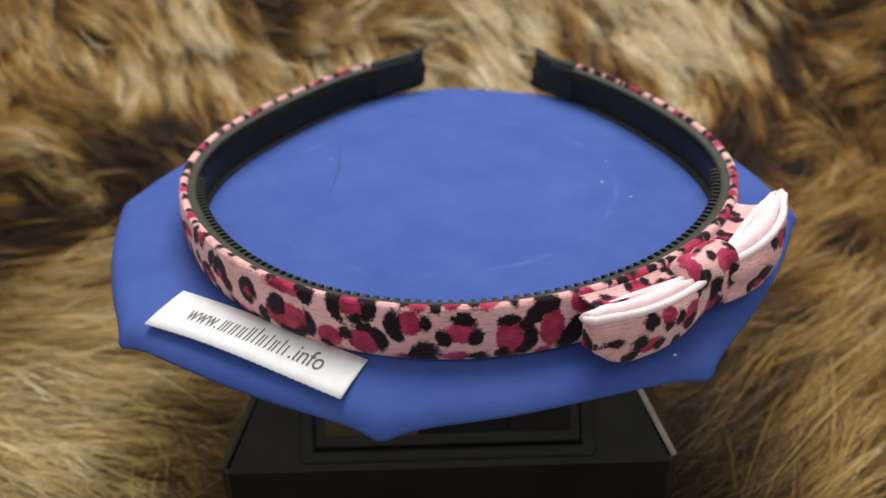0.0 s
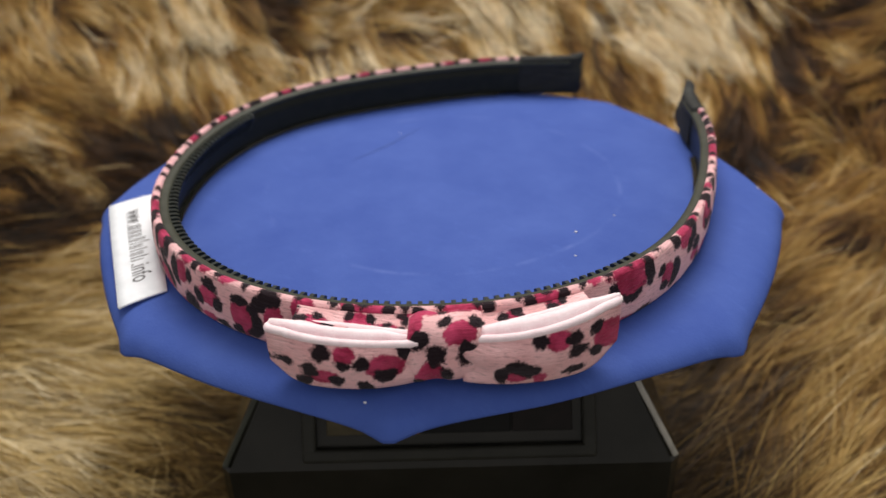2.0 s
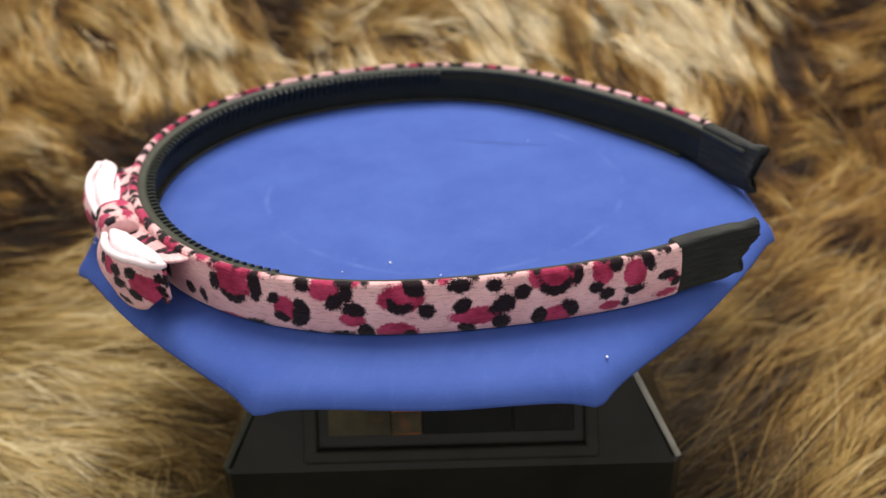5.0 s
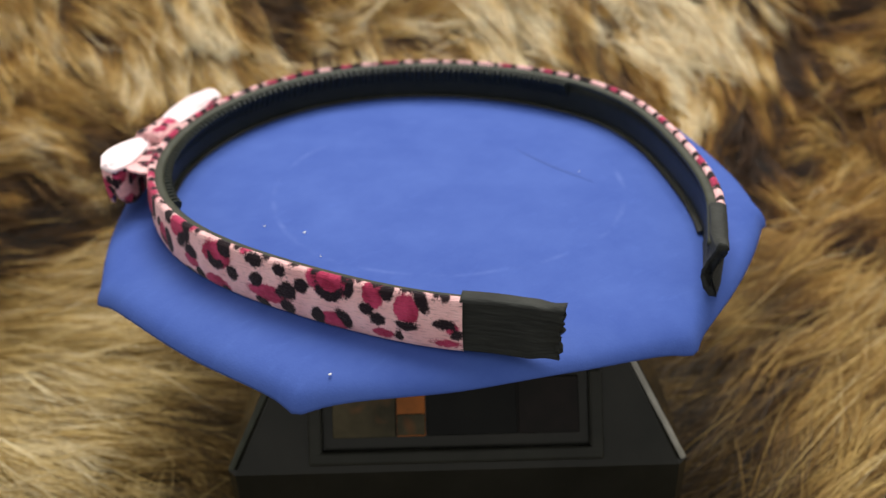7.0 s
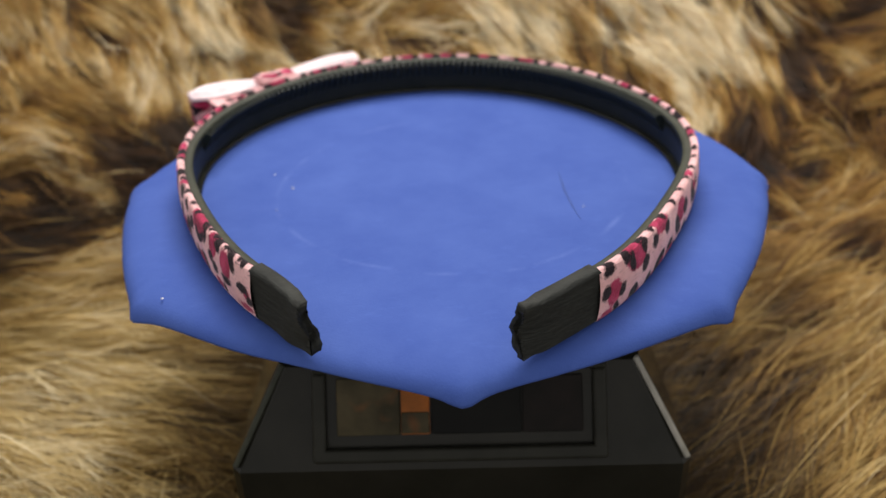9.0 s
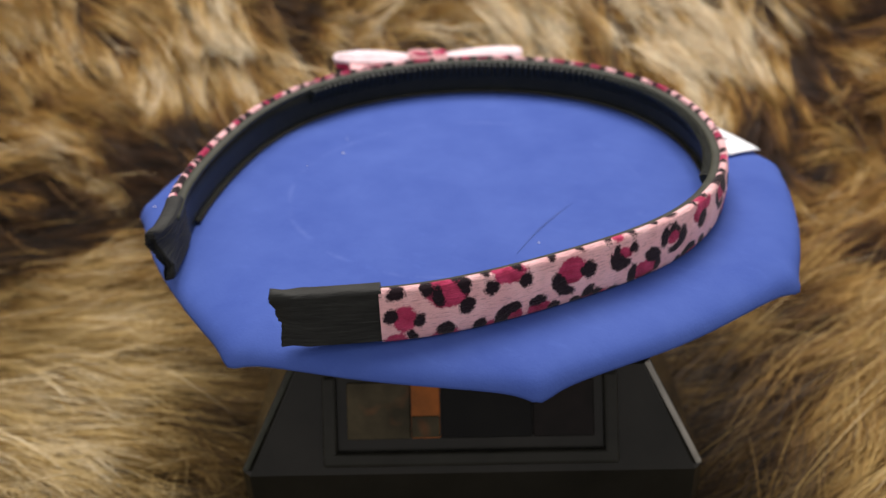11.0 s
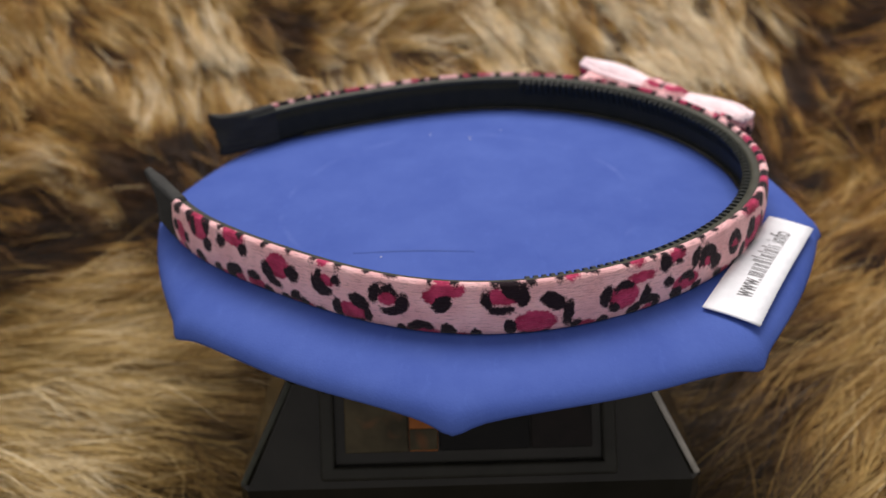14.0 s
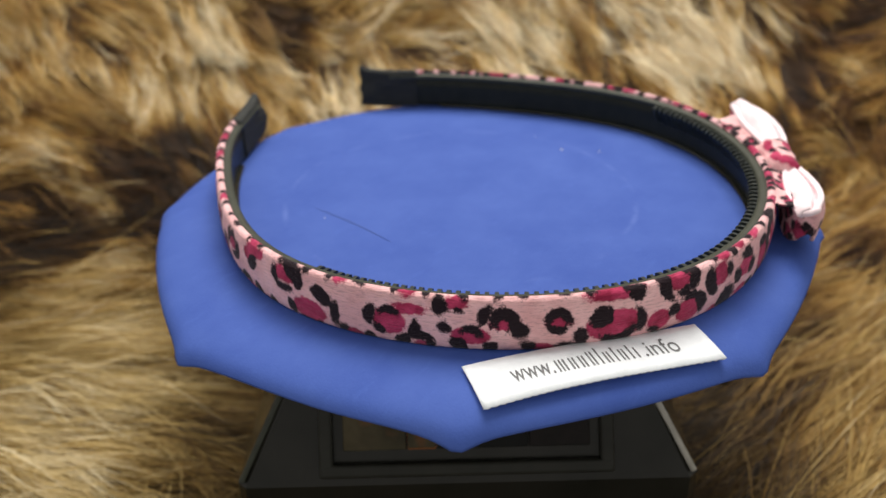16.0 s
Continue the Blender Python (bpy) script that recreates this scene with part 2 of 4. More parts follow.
COAT += [(-0.013, 0.188, -2, 0.60), (0.078, 0.179, -39, 0.72), (0.091, 0.173, -60, 0.90), (0.104, 0.160, -73, 0.90),
         (0.112, 0.151, -90, 0.79), (0.130, 0.172, -50, 0.79), (0.142, 0.166, -93, 0.66), (0.125, 0.151, -122, 0.34),
         (0.094, 0.156, -72, 0.30), (0.084, 0.163, -65, 0.36), (0.125, 0.138, -79, 0.09), (0.133, 0.144, -130, 0.34),
         (0.162, 0.177, -45, 0.33), (0.153, 0.167, -73, 0.12), (0.188, 0.178, 3, 0.16), (0.182, 0.170, 10, 0.52),
         (0.167, 0.160, 5, 0.42), (0.166, 0.149, -72, 0.10), (0.184, 0.161, 179, 0.46), (0.177, 0.149, -172, 0.37),
         (0.155, 0.141, 17, 0.43), (0.178, 0.135, 9, 0.32)]
COAT += [(0.178, 0.125, 160, 0.36), (0.156, 0.127, 11, 0.34), (0.162, 0.118, 18, 0.47), (0.157, 0.108, 15, 0.55),
         (0.176, 0.111, 18, 0.44), (0.159, 0.095, 6, 0.10), (0.147, 0.083, 13, 0.38), (0.153, 0.066, 14, 0.50),
         (0.128, 0.062, 9, 0.34), (0.112, 0.045, 24, 0.39), (0.132, 0.042, 18, 0.47), (0.146, 0.036, 18, 0.45),
         (0.098, 0.025, 26, 0.29), (0.106, 0.012, 36, 0.35), (0.120, 0.003, 38, 0.50), (0.139, 0.010, 48, 0.50),
         (0.085, -0.001, 40, 0.23), (0.092, -0.013, 33, 0.36), (0.119, -0.015, 38, 0.50), (-0.131, 0.142, -73, 0.10),
         (-0.132, 0.132, -73, 0.06), (-0.112, 0.145, -73, 0.10)]
COAT += [(-0.178, 0.121, -8, 0.20), (-0.137, 0.115, -30, 0.06), (-0.148, 0.144, -2, 0.25), (-0.163, 0.153, -15, 0.36),
         (0.133, 0.135, -79, 0.06), (0.146, 0.132, 11, 0.22), (0.146, 0.143, 17, 0.30), (0.089, 0.024, 26, 0.23),
         (0.073, -0.020, 40, 0.23), (-0.158, 0.058, -3, 0.45), (-0.083, -0.001, -37, 0.35), (-0.080, 0.016, -18, 0.25)]


def fur_throw(strands):
    xs, ys = np.linspace(-0.32, 0.32, 81), np.linspace(-0.155, 0.32, 81)
    gx, gy = np.meshgrid(xs, ys)
    gz = fur_height(gx, gy) - 0.002
    verts = np.stack([gx.ravel(), gy.ravel(), gz.ravel()], 1)
    faces = [(r * 81 + c, r * 81 + c + 1, (r + 1) * 81 + c + 1, (r + 1) * 81 + c) for r in range(80) for c in range(80)]
    throw = thing("fur_throw", "long-haired brown, golden and cream fur throw draped behind the turntable", "fur throw")
    hide = under(mesh_object("hide", verts, faces, HIDE), throw)
    hide.modifiers.new("thickness", "SOLIDIFY").thickness = 0.004

    rng = np.random.default_rng(4)
    locks = strands // 30
    lx, ly = rng.uniform(-0.31, 0.31, locks), rng.uniform(-0.145, 0.31, locks)
    ctl = np.array(COAT)
    d2 = (lx[:, None] - ctl[:, 0]) ** 2 + (ly[:, None] - ctl[:, 1]) ** 2
    w = 1 / (d2 + 0.00006) ** 2.0
    w /= w.sum(1, keepdims=True)
    a = np.radians(ctl[:, 2])
    ang = np.arctan2(w @ np.sin(a), w @ np.cos(a)) + rng.normal(0, 0.10, locks)
    # neighbouring locks sway together
    ang += 0.20 * np.sin(lx * 95 + 2 * np.sin(ly * 60)) + 0.14 * np.sin(ly * 140 + lx * 55 + 1)
    # short plush hair above, long guard hair below
    high = np.clip((ly - 0.06) / 0.06, 0, 1)
    length = rng.uniform(0.030, 0.064, locks) * (1 - 0.48 * high)
    # the colour belongs to the place where the lock shows, past its root
    slope = (fur_height(lx, ly + 0.001) - fur_height(lx, ly)) / 0.001
    run = 0.62 * length / np.sqrt(1 + (slope * np.sin(ang)) ** 2)
    tx, ty = lx + run * np.cos(ang), ly + run * np.sin(ang)
    d2 = (tx[:, None] - ctl[:, 0]) ** 2 + (ty[:, None] - ctl[:, 1]) ** 2
    w = 1 / (d2 + 0.00004) ** 2.2
    w /= w.sum(1, keepdims=True)
    tone = rng.normal(0, 1, locks) * (0.09 + 0.06 * high) + 0.20 * (w @ ctl[:, 3] - 0.48)
    across = lx * np.sin(ang) - ly * np.cos(ang)
    tone += 0.13 * np.sin(across * 420 + 3 * np.sin(lx * 40 + ly * 30))
    curl = rng.normal(0, 0.28, locks)
    lift = rng.uniform(0.16, 0.44, locks)
    idx = np.repeat(np.arange(locks), 30)
    n = len(idx)
    spread = rng.normal(0, 0.0036, (n, 2))
    rx, ry = lx[idx] + spread[:, 0], ly[idx] + spread[:, 1]
    tipx, tipy = lx[idx] + spread[:, 0] * 0.16, ly[idx] + spread[:, 1] * 0.16
    L = length[idx] * rng.uniform(0.7, 1.15, n)
    A = ang[idx] + rng.normal(0, 0.07, n)
    C = curl[idx] + rng.normal(0, 0.15, n)
    up = lift[idx] * rng.uniform(0.6, 1.3, n)
    T = tone[idx] + rng.normal(0, 0.05, n)
    # the coat's pattern, with some painted shade, on a fine net over the hide
    nx, ny = np.meshgrid(np.linspace(-0.36, 0.36, 289), np.linspace(-0.20, 0.36, 225))
    d2 = (nx[..., None] - ctl[:, 0]) ** 2 + (ny[..., None] - ctl[:, 1]) ** 2
    w = 1 / (d2 + 0.00003) ** 2.2
    net = (w @ ctl[:, 3]) / w.sum(2)
    net = 0.452 + (net - 0.48) * 1.45 - 0.10 * np.clip((0.085 - ny) / 0.05, 0, 1)
    net += 0.05 * np.sin(nx * 210 + 3 * np.sin(ny * 130)) * np.sin(ny * 190 + 2 * np.sin(nx * 90))
    pattern = []
    width = rng.uniform(0.00007, 0.00019, n)
    # single guard hairs that stray over the rest
    stray = rng.random(n) < 0.05
    A = A + stray * rng.normal(0, 0.24, n)
    up = up * (1 + 0.4 * stray)
    L = L * (1 + 0.25 * stray)
    T = T + stray * rng.uniform(0.04, 0.20, n)
    steps = 5
    P = []
    x, y, h = rx.copy(), ry.copy(), np.zeros(n)
    eps = 1e-3
    for k in range(steps + 1):
        f = k / steps
        sx, sy = x + (tipx - rx) * f, y + (tipy - ry) * f
        P.append(np.stack([sx, sy, fur_height(sx, sy) + h], 1))
        gi = np.clip(((sx + 0.36) / 0.0025).round().astype(int), 0, 288)
        gj = np.clip(((sy + 0.20) / 0.0025).round().astype(int), 0, 224)
        pattern.append(net[gj, gi])
        way = A + C * f
        slope = (fur_height(sx, sy + eps) - fur_height(sx, sy)) / eps
        shrink = 1 / np.sqrt(1 + (slope * np.sin(way)) ** 2)
        step = L / steps
        lean = up * (1 - 0.9 * f)
        x = x + step * np.cos(way) * np.cos(lean) * shrink
        y = y + step * np.sin(way) * np.cos(lean) * shrink
        h = h + step * np.sin(lean)
    P = np.array(P)
    tang = np.gradient(P, axis=0)
    tang /= np.linalg.norm(tang, axis=2, keepdims=True) + 1e-12
    face = rng.normal(0, 0.5, (n, 3)) + np.array([0, -0.5, 0.85])
    side = np.cross(tang, face[None])
    side /= np.linalg.norm(side, axis=2, keepdims=True) + 1e-12
    taper = np.array([0.7, 1.0, 1.0, 0.9, 0.6, 0.08])[:, None, None]
    left, right = P - side * width[None, :, None] * taper, P + side * width[None, :, None] * taper
    V = np.stack([left, right], 2).transpose(1, 0, 2, 3).reshape(-1, 3)
    base = (np.arange(n) * (steps + 1) * 2)[:, None, None]
    k = np.arange(steps)[None, :, None] * 2
    quads = base + k + np.array([0, 1, 3, 2])[None, None]
    me = bpy.data.meshes.new("fur_hair")
    me.vertices.add(len(V))
    me.vertices.foreach_set("co", V.ravel())
    q = quads.reshape(-1, 4)
    me.loops.add(q.size)
    me.loops.foreach_set("vertex_index", q.ravel().astype(np.int32))
    me.polygons.add(len(q))
    me.polygons.foreach_set("loop_start", np.arange(0, q.size, 4, dtype=np.int32))
    me.polygons.foreach_set("use_smooth", np.ones(len(q), dtype=bool))
    # hair is dark at the root and palest short of the tip
    along = np.array([-0.26, -0.15, -0.05, 0.05, 0.15, 0.20])
    pattern = np.stack(pattern, 1)
    pattern = 0.62 * pattern + 0.38 * pattern[:, 3:4]
    vt = (T[:, None] + pattern + along[None]).repeat(2, axis=1).ravel()
    at = me.attributes.new("tone", "FLOAT", "POINT")
    at.data.foreach_set("value", np.clip(vt, 0.02, 0.98).astype(np.float32))
    rust = np.clip((ry - 0.045) / 0.09, 0, 1) * np.clip(0.75 + rng.normal(0, 0.15, locks)[idx], 0, 1.2) + 0.6 * np.clip((rx - 0.05) / 0.06, 0, 1)
    at = me.attributes.new("rust", "FLOAT", "POINT")
    at.data.foreach_set("value", np.clip(rust, 0, 1).repeat(12).astype(np.float32))
    me.materials.append(FUR)
    me.update()
    me.validate()
    hair = under(new("hair", me), throw)
    tagged(hair, kind="stuff")


fur_throw(240000)


# ---- what the throw lies on ----
bm = rounded_box(2.4, 2.4, 0.04, 0.004, pose(0, 0, -0.0275))
me = bpy.data.meshes.new("floor")
bm.to_mesh(me)
bm.free()
me.materials.append(varied("grey_floor", (0.16, 0.15, 0.14), (0.24, 0.23, 0.21), 12, 0.6))
tagged(new("floor", me), "plain grey floor under the fur throw", "floor", kind="structure")


# ---- turntable ----
def turntable_base():
    base = thing("solar_turntable", "glossy black plastic solar-powered display turntable standing on the fur", "turntable")
    h, s, z0, z1 = 0.0553, 0.0430, 0.0517, 0.0735
    # body: upright walls below, four sloping faces above
    rings = []
    for half, z in ((h - 0.001, 0.0), (h, 0.001), (h, z0 - 0.0008), (h - 0.0006, z0 + 0.0003), (s + 0.0004, z1 - 0.0004), (s - 0.0008, z1)):
        c = 0.0022
        rings.append([(sx * half - cx * c * sx, sy * half - cy * c * sy, z) for sx, sy, cx, cy in
                      ((-1, -1, 0, 1), (-1, -1, 1, 0), (1, -1, 1, 0), (1, -1, 0, 1), (1, 1, 0, 1), (1, 1, 1, 0), (-1, 1, 1, 0), (-1, 1, 0, 1))])
    v, f = sweep(rings)
    under(mesh_object("body", v, f, BLACK, smooth=False), base)
    # the panel on each sloping face, in the face's own plane
    slope = math.atan2(z1 - z0, h - s)
    run = math.hypot(z1 - z0, h - s)
    face = pose(0, -(h + s) / 2, (z0 + z1) / 2) @ Matrix.Rotation(slope, 4, "X")
    for y, sy in ((-run * 0.375, 0.0034), (run * 0.44, 0.0016)):
        part("panel_frame", rounded_box(0.0702, sy, 0.0030, 0.0009, face @ pose(0, y, 0.0004), 3), BEZEL, base, smooth=False)
    for x in (-0.0334, 0.0334):
        part("panel_frame", rounded_box(0.0034, run * 0.80, 0.0028, 0.0009, face @ pose(x, 0.0006, 0.0004), 3), BEZEL, base, smooth=False)
    # the olive and orange pieces are painted reflections of the room
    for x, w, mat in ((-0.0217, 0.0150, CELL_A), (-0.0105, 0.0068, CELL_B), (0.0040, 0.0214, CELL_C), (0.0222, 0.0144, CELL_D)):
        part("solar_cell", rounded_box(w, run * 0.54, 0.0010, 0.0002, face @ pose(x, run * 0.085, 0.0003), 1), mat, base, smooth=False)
    # olive again below, where the painted orange reflection ends
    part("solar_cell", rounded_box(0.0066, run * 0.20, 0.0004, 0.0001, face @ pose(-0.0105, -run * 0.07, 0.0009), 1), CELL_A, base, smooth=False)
    # ridges where the sloping faces meet; paler grey paints the highlight on the right
    for sx, sy in ((-1, -1), (1, -1), (1, 1), (-1, 1)):
        a, b = Vector((sx * (h - 0.0011), sy * (h - 0.0011), z0 + 0.0003)), Vector((sx * (s - 0.0007), sy * (s - 0.0007), z1 - 0.0003))
        m = look(a.lerp(b, 0.5), b) @ Matrix.Rotation(radians(45 if sx * sy > 0 else -45), 4, "Z")
        part("ridge", rounded_box(0.0014, 0.0014, (b - a).length, 0.0003, m), RIDGE_HIGHLIGHT if sx > 0 else PLASTIC, base)
    bm = bmesh.new()
    bmesh.ops.create_cone(bm, cap_ends=True, segments=32, radius1=0.016, radius2=0.012, depth=0.022,
                          matrix=pose(0, 0, z1 + 0.010))
    part("spindle_collar", bm, BLACK, base)
    return base


def reflection_cell():
    """Glassy cell; the room's reflection is painted in as olive with amber blotches."""
    m, t, b = material("solar_cell_olive_reflection", (0.06, 0.05, 0.025), 0.22)
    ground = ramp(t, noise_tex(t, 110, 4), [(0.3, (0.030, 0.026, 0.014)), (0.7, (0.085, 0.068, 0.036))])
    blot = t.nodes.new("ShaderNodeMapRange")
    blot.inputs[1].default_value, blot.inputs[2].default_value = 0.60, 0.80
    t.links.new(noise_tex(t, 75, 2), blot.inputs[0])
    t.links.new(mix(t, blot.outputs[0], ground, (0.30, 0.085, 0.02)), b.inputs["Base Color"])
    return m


CELL_A = reflection_cell()
# orange reflection from the room, put in as the cell's colour
CELL_B = varied("solar_cell_orange_reflection", (0.10, 0.050, 0.018), (0.46, 0.135, 0.025), 70, 0.3)
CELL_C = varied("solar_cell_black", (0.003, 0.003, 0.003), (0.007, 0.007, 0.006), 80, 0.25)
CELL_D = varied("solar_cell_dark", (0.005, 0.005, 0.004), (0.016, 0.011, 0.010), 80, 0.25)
for cell in (CELL_A, CELL_B, CELL_C, CELL_D):
    cell.node_tree.nodes["Principled BSDF"].inputs["Specular IOR Level"].default_value = 0.1
TURNTABLE = turntable_base()

# corners of the cloth: degrees, reach
CORNERS = [(-138, 0.0917), (-97, 0.0930), (-57, 0.0938), (-10, 0.0920), (31.7, 0.0888), (86.5, 0.0846), (131, 0.0822), (180, 0.0872)]


def cloth_edge(a):
    """Reach of the cloth's straight-sided outline at an angle, and how near a corner it is (0 to 1)."""
    c = CORNERS + [(CORNERS[0][0] + 360, CORNERS[0][1])]
    a = (a + 138) % 360 - 138
    for (a0, r0), (a1, r1) in zip(c, c[1:]):
        if a0 <= a <= a1:
            p0 = Vector((math.cos(radians(a0)), math.sin(radians(a0)))) * r0
            p1 = Vector((math.cos(radians(a1)), math.sin(radians(a1)))) * r1
            d = Vector((math.cos(radians(a)), math.sin(radians(a))))
            e = p1 - p0
            r = (p0.x * e.y - p0.y * e.x) / (d.x * e.y - d.y * e.x)
            f = abs(2 * (a - a0) / (a1 - a0) - 1)
            # the sides bow outwards a little
            r += 0.0023 * max(0, (f - 0.80) / 0.20) ** 2
            r += 0.42 * (r0 + (r1 - r0) * (a - a0) / (a1 - a0) - r)
            return r, f
    return 0.09, 0


def platter():
    rings = []
    for r, z in ((0.01, -0.0055), (0.066, -0.0055), (0.0672, -0.0045), (0.0672, -0.0022), (0.066, -0.0015), (0.01, -0.0015)):
        rings.append([(r * math.cos(a), r * math.sin(a), z) for a in np.linspace(0, 2 * math.pi, 72, endpoint=False)])
    v, f = sweep(rings)
    return under(mesh_object("platter", v, f, BLACK), TURNTABLE, "round black turning platter")


def cloth():
    n, verts, faces = 288, [], []
    rho = [0.0, 0.2, 0.4, 0.55, 0.68, 0.76, 0.81, 0.85, 0.88, 0.91, 0.935, 0.955, 0.97, 0.985, 0.995, 1.0]
    for j in range(n):
        a = 360 * j / n
        near = [cloth_edge(a + d) for d in (-1.0, -0.5, 0, 0.5, 1.0)]
        R = sum(q[0] for q in near) / 5
        f = sum(q[1] for q in near) / 5
        drop = 0.0046 + 0.0022 * f ** 6 + 0.0004 * math.sin(radians(3 * a + 40))
        for q in rho:
            s = max(0, (q - 0.80) / 0.20)
            r = R * q - 0.0012 * max(0, (s - 0.75) / 0.25) ** 2
            z = -drop * (0.45 * s ** 2.0 + 0.55 * s ** 6)
            z += 0.0005 * (noise.noise((r * 40 * math.cos(radians(a)), r * 40 * math.sin(radians(a)), 3)) * s)
            verts.append((r * math.cos(radians(a)), r * math.sin(radians(a)), z))
    k = len(rho)
    for j in range(n):
        for i in range(k - 1):
            if i == 0:
                faces.append((0, j * k + 1, ((j + 1) % n) * k + 1))
            else:
                faces.append((j * k + i, j * k + i + 1, ((j + 1) % n) * k + i + 1, ((j + 1) % n) * k + i))
    ob = mesh_object("turntable_cloth", verts, faces, BLUE)
    m = ob.modifiers.new("thickness", "SOLIDIFY")
    m.thickness, m.offset = 0.0009, -1
    ob.matrix_world = pose(0, 0, TOP)
    return tagged(ob, "eight-cornered royal blue cloth draped over the turntable platter", "cloth")


# ---- headband ----
BAND = (0.0694, 0.00485, -0.0019, -0.0055, 0.0005, -0.0013, -0.0023, 0.0012, -0.0007)


def band_radius(deg):
    a = radians(deg)
    r = BAND[0]
    for k in range(1, 5):
        r += BAND[2 * k - 1] * math.cos(k * a) + BAND[2 * k] * math.sin(k * a)
    # the tips spring outwards
    return r + 0.0035 * max(0, (-252 - deg) / 14.5) ** 2 + 0.0052 * max(0, (deg - 55) / 12) ** 2


def band_point(deg, off=0.0):
    """A point of the band's middle line in plan, moved outwards by off."""
    p = [Vector((band_radius(d) * math.cos(radians(d)), band_radius(d) * math.sin(radians(d)), 0)) for d in (deg - 0.5, deg, deg + 0.5)]
    t = (p[2] - p[0]).normalized()
    return p[1] + Vector((t.y, -t.x, 0)) * off


FABRIC = (-252.3, 53.4)     # degrees between which the band is covered in velvet
ENDS = (-266.5, 66.6)       # the ribbon-bound tips


# printed blotches on the band: degrees round it, height, half length and half height in millimetres
RED_SPOTS = [(-250.2, 0.2, 1.9, 1.7), (-248.8, 5.6, 1.8, 2.4), (-242.5, 0.5, 2.0, 1.1), (-242.0, 9.9, 3.5, 2.6), (-235.0, 0.2,
    1.1, 1.0), (-231.1, 10.7, 2.7, 1.1), (-230.6, 1.1, 1.7, 1.8), (-225.4, 1.3, 2.2, 1.6), (-218.3, 8.1, 3.1, 2.4), (-212.7,
    0.3, 3.1, 0.9), (-206.0, 8.4, 2.2, 1.0), (-199.6, 2.5, 3.6, 2.0), (-192.0, 7.6, 1.7, 1.3), (-185.5, 0.0, 3.2, 1.5), (-183.1,
    9.0, 1.9, 1.3), (-180.8, 10.4, 2.4, 0.8), (-178.1, -0.1, 1.7, 0.6), (-170.9, 9.3, 2.9, 1.3), (-165.5, 2.9, 3.7, 2.6),
    (-156.2, -0.2, 2.2, 1.5), (-149.1, 5.5, 3.0, 2.8), (-145.6, 8.8, 2.4, 0.8), (-143.4, 0.5, 1.4, 1.0), (-137.7, 10.6, 1.6,
    0.8)]
RED_SPOTS += [(-135.5, 3.9, 3.2, 1.8), (-130.2, 7.0, 2.3, 1.3), (-124.9, 0.9, 2.1, 0.8), (-122.0, 6.9, 2.1, 1.3), (-113.3, 11.4,
    4.1, 0.9), (-113.0, 4.7, 5.6, 3.0), (-106.0, 3.5, 2.2, 2.2), (-102.3, 11.0, 2.3, 1.6), (-100.6, 3.7, 2.8, 2.7), (-94.9, 1.0,
    1.1, 0.5), (-94.2, 8.6, 2.1, 2.0), (-93.3, 12.1, 1.8, 0.7), (-87.9, 1.4, 1.6, 0.7), (-87.1, 6.9, 2.5, 1.9), (-80.5, 4.8,
    2.3, 4.0), (-75.8, 0.6, 1.1, 0.7), (-74.7, 5.9, 2.0, 3.7), (-70.1, 10.1, 2.1, 1.9), (-61, 11.2, 2.6, 1.2), (-50, 6, 2.6, 3),
    (-48, 11.6, 3.0, 1.0), (-40, 5, 2.5, 2.2), (-36, 11, 2.2, 1.2), (-22.8, -0.1, 2.8, 0.8)]
RED_SPOTS += [(-21.4, 8.7, 4.1, 2.4), (-21.2, 11.3, 4.2, 0.7), (-12.4, 5.5, 1.9, 2.5), (-5.9, 10.4, 2.6, 1.8), (-1.7, 4.3, 2.0,
    1.3), (5.2, 1.1, 3.5, 2.2), (6.0, 8.8, 3.9, 2.3), (18.3, 4.1, 4.4, 1.8), (31.5, 10.9, 4.7, 2.7), (32.1, 2.0, 2.9, 2.1),
    (39.6, 10.3, 1.9, 2.3), (41.1, 2.1, 1.5, 0.8), (45.1, 8.5, 2.2, 2.5), (51.0, 2.1, 1.5, 0.5), (51.6, 13.3, 1.1, 0.7), (51.9,
    5.8, 1.0, 1.0)]
DARK_SPOTS = [(-250.8, 6.4, 1.4, 1.3), (-249.9, 10.9, 1.5, 1.1), (-247.8, 1.5, 1.0, 1.3), (-246.6, 5.0, 1.1, 1.3), (-245.3,
    11.1, 1.4, 0.9), (-243.7, 9.3, 1.1, 1.8), (-242.6, 1.9, 1.8, 1.7), (-239.3, 10.8, 1.2, 1.4), (-239.1, 6.5, 1.4, 1.8),
    (-236.9, 0.8, 1.6, 1.7), (-234.7, 9.2, 1.7, 1.2), (-232.8, 2.0, 1.3, 3.1), (-230.6, 3.5, 1.3, 1.6), (-228.2, 9.1, 1.5, 1.2),
    (-225.8, 3.6, 1.7, 1.3), (-222.2, 0.6, 1.6, 1.3), (-221.3, 6.1, 1.3, 2.4), (-219.9, 4.1, 2.0, 1.1), (-217.1, 0.3, 1.6, 1.1),
    (-214.6, 7.4, 2.2, 1.4), (-214.3, 2.0, 1.8, 0.9), (-212.1, 1.2, 1.3, 0.9), (-208.1, -0.0, 1.6, 1.0), (-207.6, 9.3, 0.9,
    1.1)]
